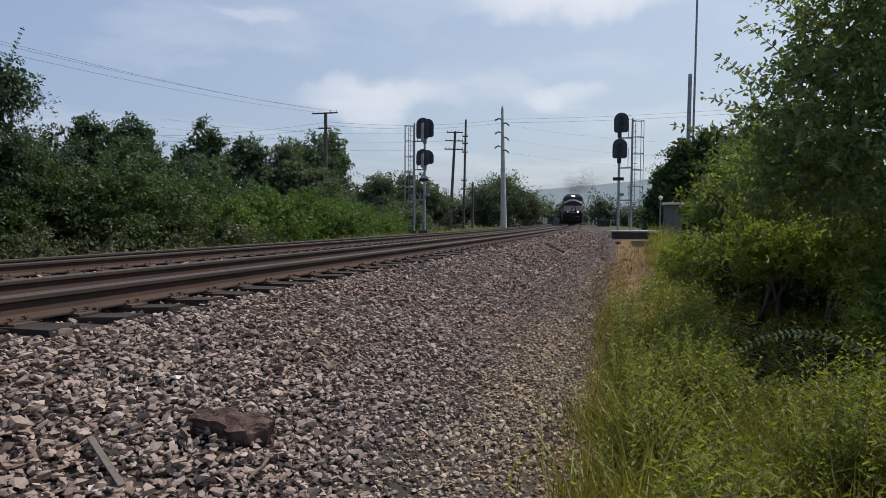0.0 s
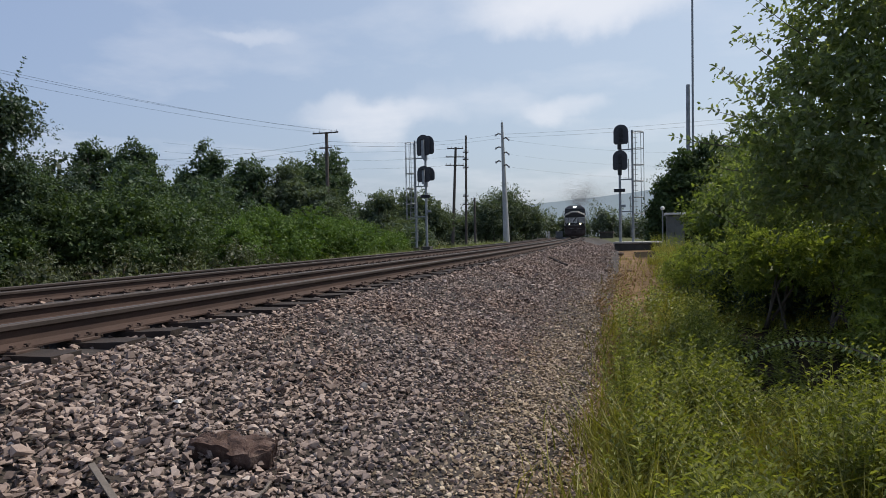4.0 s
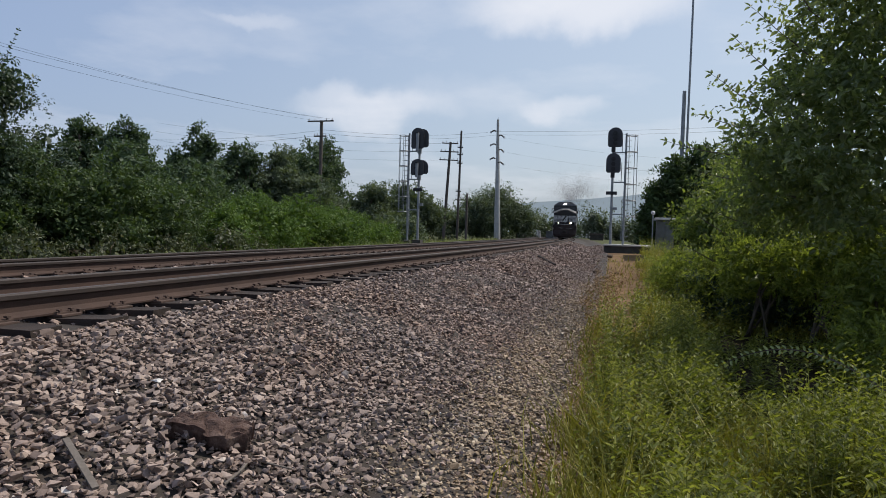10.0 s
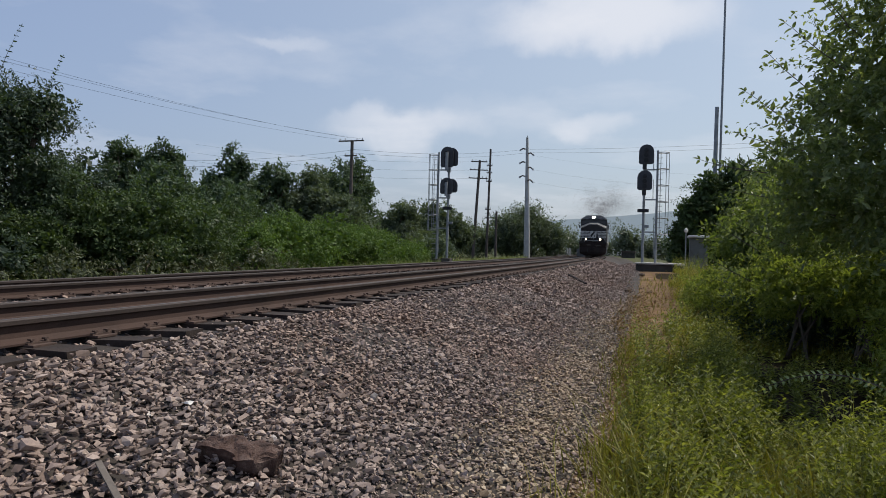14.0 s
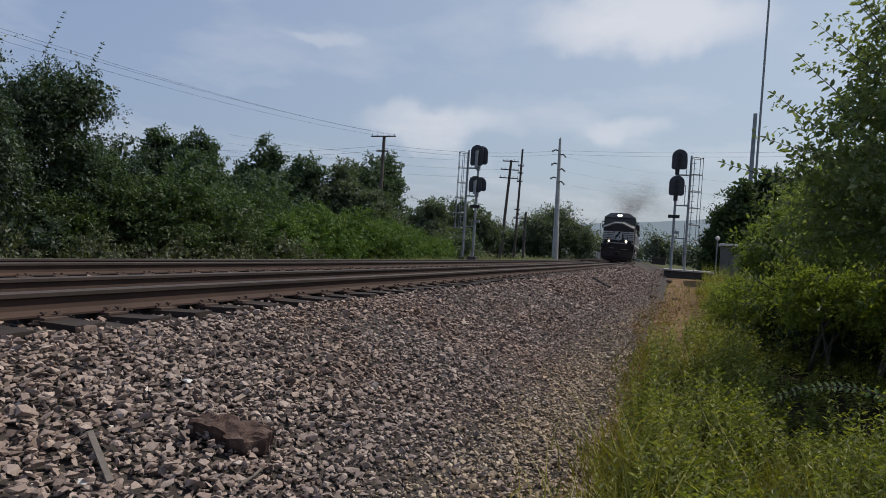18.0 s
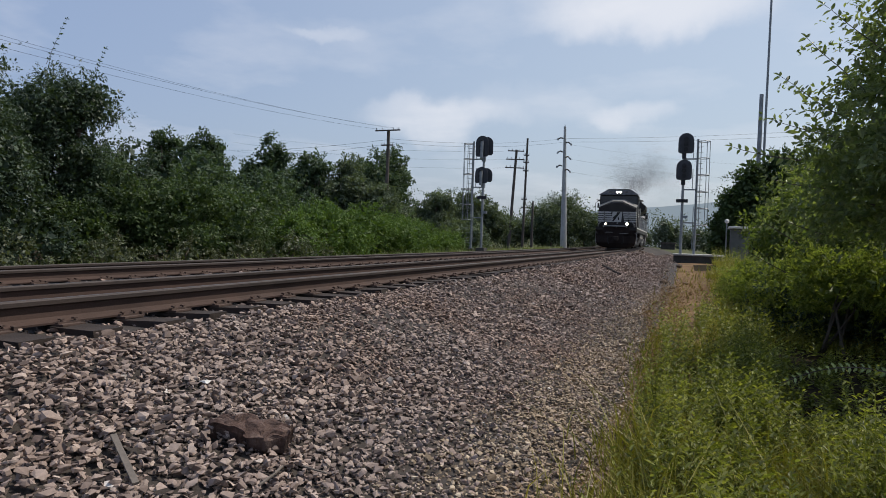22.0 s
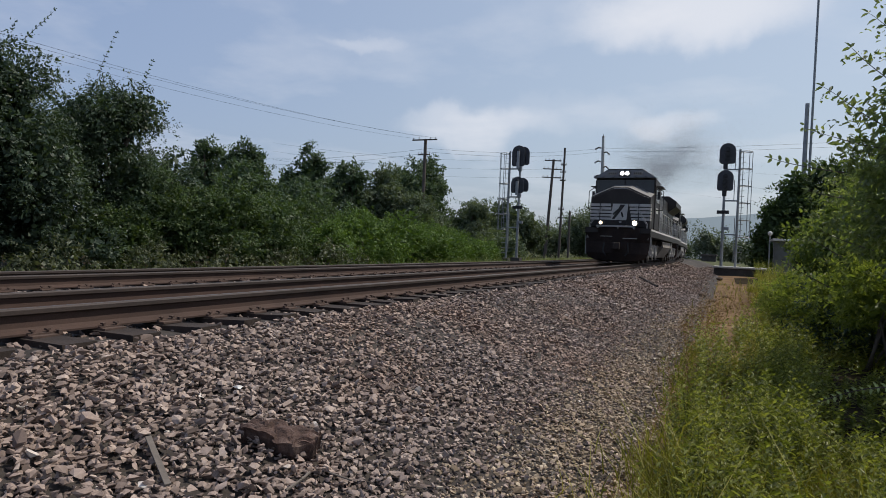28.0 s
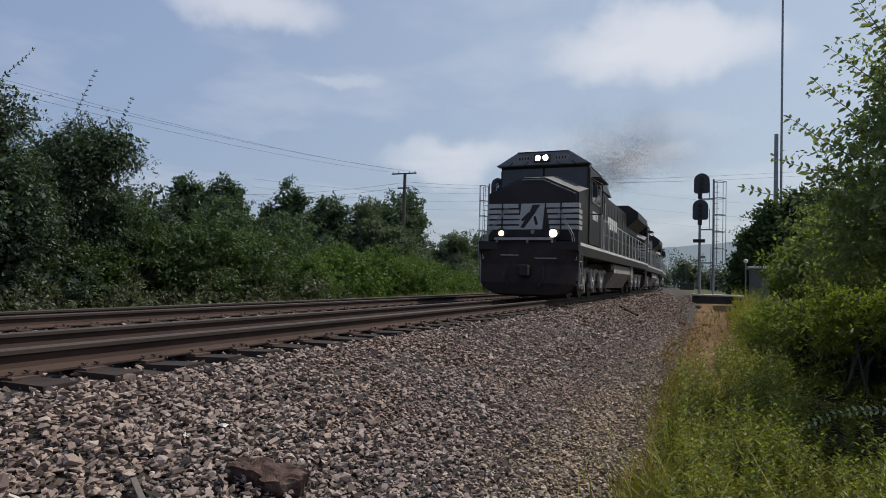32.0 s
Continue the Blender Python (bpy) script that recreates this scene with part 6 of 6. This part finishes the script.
# ---- debris on the stones ----
def debris():
    rng = np.random.default_rng(9)
    # a broken chunk of an old tie
    t = thing("wood_chunk", pose(-2.1, 2.98, ground_z(-2.1, 3) + 0.05, 14, 10, 24), "rotten reddish-brown chunk of an old wooden tie", "wood chunk")
    bm = bmesh.new()
    out = [(-0.4, -0.03), (-0.24, 0.04), (-0.06, 0.1), (0.16, 0.12), (0.28, 0.08), (0.31, 0.0), (0.22, -0.06), (0.1, -0.12), (-0.08, -0.1), (-0.2, -0.05)]
    prism(bm, [(x * 0.66, y * 0.8) for x, y in out], "z", -0.04, 0.035)
    bmesh.ops.triangulate(bm, faces=bm.faces[:])
    bmesh.ops.subdivide_edges(bm, edges=bm.edges[:], cuts=7, use_grid_fill=True)
    for v in bm.verts:
        q = v.co.copy()
        lump = noise.noise(q * 9) * 0.028 + noise.noise(q * 27 + Vector((5, 1, 0))) * 0.012
        fibre = noise.noise(Vector((q.x * 9, q.y * 70, q.z * 50))) * 0.02
        v.co += Vector((noise.noise(q * 14) * 0.05, noise.noise(q * 14 + Vector((3, 0, 0))) * 0.04, lump + fibre - 0.03 * (abs(q.x) / 0.3) ** 2 + (0.055 * (1 - (q.y / 0.13) ** 2) if q.z > 0 else 0)))
    part("splintered_wood", bm, M["rotwood"], t)
    def stick(pts, r, label, mat="greywood"):
        bm = bmesh.new()
        for a, b in zip(pts, pts[1:]):
            tube(bm, a, b, r, r * 0.85, 6)
        me = bpy.data.meshes.new("stick"); bm.to_mesh(me); bm.free()
        tagged(link_mesh("stick", me, M[mat]), label, "stick", "sticks")
    g = lambda x, y, h: (x, y, ground_z(x + BEND * y * y / 2, y) + h)
    # a flat grey lath
    bm = bmesh.new(); box(bm, -0.22, 0.22, -0.015, 0.015, -0.007, 0.007, 0.003)
    me = bpy.data.meshes.new("lath"); bm.to_mesh(me); bm.free()
    ob = link_mesh("lath", me, M["greywood"]); ob.matrix_basis = pose(-2.29, 2.28, ground_z(-2.29, 2.3) + 0.06, 5, 14, -28)
    tagged(ob, "flat grey weathered strip of wood on the stones", "wood strip")
    stick([g(-1.775, 2.618, 0.05), g(-1.77, 2.733, 0.07), g(-1.813, 2.857, 0.05)], 0.008, "small curved pale twig on the stones")
    stick([g(-1.75, 2.95, 0.05), g(-1.62, 2.98, 0.06)], 0.006, "small pale twig on the stones")
    stick([g(-3.2, 23.8, 0.1), g(-2.4, 22.2, 0.1)], 0.05, "dark stick lying across the far stones", "tie")
    for x, y, s, mat, label in ((-1.3, 4.65, 0.045, "whitestone", "small white stone among the grey ballast"), (-2.06, 4.6, 0.065, "palestone", "large pale upright stone in the ballast"),
                                (-2.75, 3.3, 0.05, "whitestone", "pale stone in the ballast"), (-3.0, 2.9, 0.06, "palestone", "pale stone in the ballast")):
        bm = bmesh.new(); vs = [bm.verts.new(Vector(p) * s) for p in (lambda q: q / np.linalg.norm(q, axis=1)[:, None] * rng.uniform(0.8, 1.2, (10, 1)) * np.array([0.8, 0.6, 1.0 if s == 0.065 else 0.5]))(rng.normal(size=(10, 3)))]
        bmesh.ops.convex_hull(bm, input=vs)
        me = bpy.data.meshes.new("stone"); bm.to_mesh(me); bm.free()
        ob = link_mesh("stone", me, M[mat]); ob.matrix_basis = pose(x, y, ground_z(x, y) + s * 0.5, 10, 8, 30)
        tagged(ob, label, "stone", "stones")
    # short iron and clod at the toe of the far stones
    for x, y, s in ((-1.1, 24.0, 0.14), (-0.7, 22.5, 0.12), (-0.4, 24.5, 0.1), (-1.4, 30.0, 0.16), (-0.9, 33.0, 0.15)):
        bm = bmesh.new(); bmesh.ops.create_icosphere(bm, subdivisions=2, radius=s)
        for v in bm.verts:
            v.co *= 1 + 0.35 * noise.noise(v.co * 6 + Vector((x, y, 0))); v.co.z *= 0.6
        me = bpy.data.meshes.new("rock"); bm.to_mesh(me); bm.free()
        ob = link_mesh("rock", me, M["clod"]); ob.matrix_basis = pose(x, y, ground_z(x, y) + s * 0.3)
        tagged(ob, "rough brown rock at the edge of the ballast", "rock", "rocks")


M["clod"] = surface("brown_rock", [(0.3, (0.07, 0.05, 0.035)), (0.7, (0.14, 0.1, 0.072))], 6.0, 0.95, 0, 40, 0.6)
M["rotwood"] = surface("rotten_wood", [(0.3, (0.03, 0.017, 0.014)), (0.5, (0.075, 0.043, 0.034)), (0.72, (0.15, 0.105, 0.088))], 13.0, 0.95, 0, 60, 1.0)
M["greywood"] = surface("grey_weathered_wood", [(0.3, (0.1, 0.085, 0.072)), (0.7, (0.17, 0.145, 0.125))], 4.0, 0.9, 0, 60, 0.4)
M["whitestone"] = surface("white_stone", [(0.3, (0.55, 0.54, 0.52)), (0.7, (0.72, 0.71, 0.69))], 8.0, 0.8, 0, 60, 0.3)
M["palestone"] = surface("pale_stone", [(0.3, (0.25, 0.215, 0.19)), (0.7, (0.36, 0.315, 0.28))], 8.0, 0.85, 0, 60, 0.4)
debris()


def leafy_branch(name, start, way, length, leaf, n, mat, parent, label, rng, droop=0.3, curl=0.25, path=None):
    """A thin branch with paired broad leaves, in its parent's space."""
    o = Vector(parent.matrix_basis.translation)
    if path is None:
        p, d = Vector(start) - o, Vector(way).normalized()
        nodes = [p]
        for k in range(n):
            p = p + d * (length / n)
            nodes.append(p)
            d = (d + Vector((rng.normal(0, 0.06), rng.normal(0, 0.06), curl / n))).normalized()
    else:
        nodes = path
    n = len(nodes) - 1
    bm = bmesh.new()
    C, T, U, S, rings = [], [], [], [], []
    for k, q in enumerate(nodes):
        d = (nodes[min(k + 1, n)] - nodes[max(k - 1, 0)]).normalized()
        w = 0.008 * (1.15 - k / n) + 0.0015
        e1 = d.cross(Vector((0.3, 0.2, 1))).normalized(); e2 = e1.cross(d)
        rings.append([bm.verts.new(q + (e1 * math.cos(z) + e2 * math.sin(z)) * w) for z in (0, 2.09, 4.19)])
        if k == 0:
            continue
        side = d.cross(Vector((0.15, -1, 0.25))).normalized()
        for s in (-1, 1):
            C.append(q[:]); T.append((side * s * 0.95 + d * 0.6 + Vector((rng.normal(0, 0.15), rng.normal(0, 0.3), -droop)))[:])
            U.append((rng.normal(0, 0.35), -1.0, 0.5 + rng.normal(0, 0.4))); S.append(leaf * rng.uniform(0.8, 1.2) * (1 - 0.3 * k / n))
    C.append(nodes[-1][:]); T.append(d[:]); U.append((0, -0.6, 1)); S.append(leaf * 0.8)
    for ra, rb in zip(rings, rings[1:]):
        for z in range(3):
            bm.faces.new((ra[z], ra[(z + 1) % 3], rb[(z + 1) % 3], rb[z]))
    twig = part(name, bm, M["bark"], parent, label)
    v, f = leaf_arrays(np.array(C), np.array(T), np.array(U, float), np.array(S), 0.46, True)
    np_mesh("leaves", v, f, M[mat], twig)


def sprays():
    """Twigs that stick out of the near tree and the tall trees beyond the tracks, and an arching bramble."""
    rng = np.random.default_rng(12)
    for sx, sy, sz, wx, wy, wz, ln, lf, n in SPRAYS:
        leafy_branch("branch", (sx, sy, sz), (wx, wy, wz), ln, lf, n, "leaf_broad", NEAR_TREE, "twig with broad paired leaves", rng)
    for k, (sx, sy, sz, wx, wy, wz, ln, lf, n) in enumerate(((-19.5, 14.2, 5.6, 0.3, 0.2, 1, 1.6, 0.14, 9), (-18.6, 15.0, 5.2, 0.6, 0.2, 0.8, 1.2, 0.14, 8), (-20.6, 10.8, 6.8, 0.5, 0.3, 0.9, 1.4, 0.15, 8), (-19.8, 12.0, 6.2, 0.7, 0.3, 0.7, 1.3, 0.15, 8))):
        leafy_branch("branch", (sx, sy, sz), (wx, wy, wz), ln, lf, n, "leaf_tree", FAR_SIDE[1 if k < 2 else 0], "leafy twig above the crown", rng)
    for x0, x1, top, y, foot, lf in ((2.4, 0.75, -0.44, 6.3, -0.98, 0.062),):
        t = thing("bramble", pose(x0, y, foot), "arching bramble shoot over the grass", "bramble", "brambles")
        path = [Vector(((x1 - x0) * s, -0.1 * s, (top - foot) * math.sin(math.pi * min(1.0, 0.04 + 0.78 * s)))) for s in np.linspace(0, 1, 34)]
        leafy_branch("shoot", None, None, 0, lf, 33, "leaf_bright_near", t, "", rng, 0.15, path=path)


M["leaf_bright_near"] = leaf_mat("bramble_leaves", (0.2, 0.245, 0.11), (0.31, 0.365, 0.17), (0.44, 0.48, 0.25), 0.4, 0.4)
SPRAYS = [(1.75, 9.1, 2.1, -0.85, -0.05, 0.5, 0.95, 0.13, 9), (1.9, 9.1, 2.45, -0.75, -0.05, 0.75, 0.95, 0.13, 9), (1.7, 9.2, 1.9, -1.0, -0.05, 0.2, 0.8, 0.12, 8), (2.2, 9.1, 2.8, -0.8, 0, 0.65, 1.05, 0.13, 9),
          (1.3, 9.4, 1.65, -1.0, -0.15, 0.12, 0.85, 0.12, 8), (1.6, 9.5, 1.3, -1.0, 0.0, 0.1, 0.7, 0.11, 7), (2.3, 9.2, 3.3, -0.7, 0.0, 0.7, 0.9, 0.13, 8), (1.7, 9.8, 0.7, -0.9, 0, 0.25, 0.7, 0.11, 7),
          (2.6, 9.3, 4.2, -0.8, 0.0, 0.5, 0.9, 0.13, 8), (2.9, 9.4, 5.2, -0.6, 0.0, 0.8, 0.9, 0.13, 8), (2.1, 9.0, 3.4, -0.6, -0.1, 0.9, 0.8, 0.12, 8), (1.6, 11.8, 0.6, -0.9, -0.2, 0.5, 0.8, 0.11, 8), (1.5, 12.0, 0.1, -0.9, -0.2, 0.4, 0.8, 0.11, 8)]
sprays()
far_boxes()


def motions():
    for i, loco in enumerate(train):
        rows = []
        for t in np.arange(0, 32.01, 1.0):
            x, y, z, turn = along(train_at(t) + i * LENGTH)
            rows.append((float(t), pose(x, y, z, 0, 0, turn)))
        walk(loco, rows)
        if i == 0:
            walk(smoke, rows)
        start = train_at(0)
        for truck in loco.children:
            if not truck.name.startswith("truck_frame"):
                continue
            for w in truck.children:
                if w.name.startswith("wheelset"):
                    y = w.location.y
                    walk(w, [(float(t), pose(0, y, WHEEL_R, math.degrees((start - train_at(t)) / WHEEL_R))) for t in np.arange(0, 32.01, 0.2)])


motions()
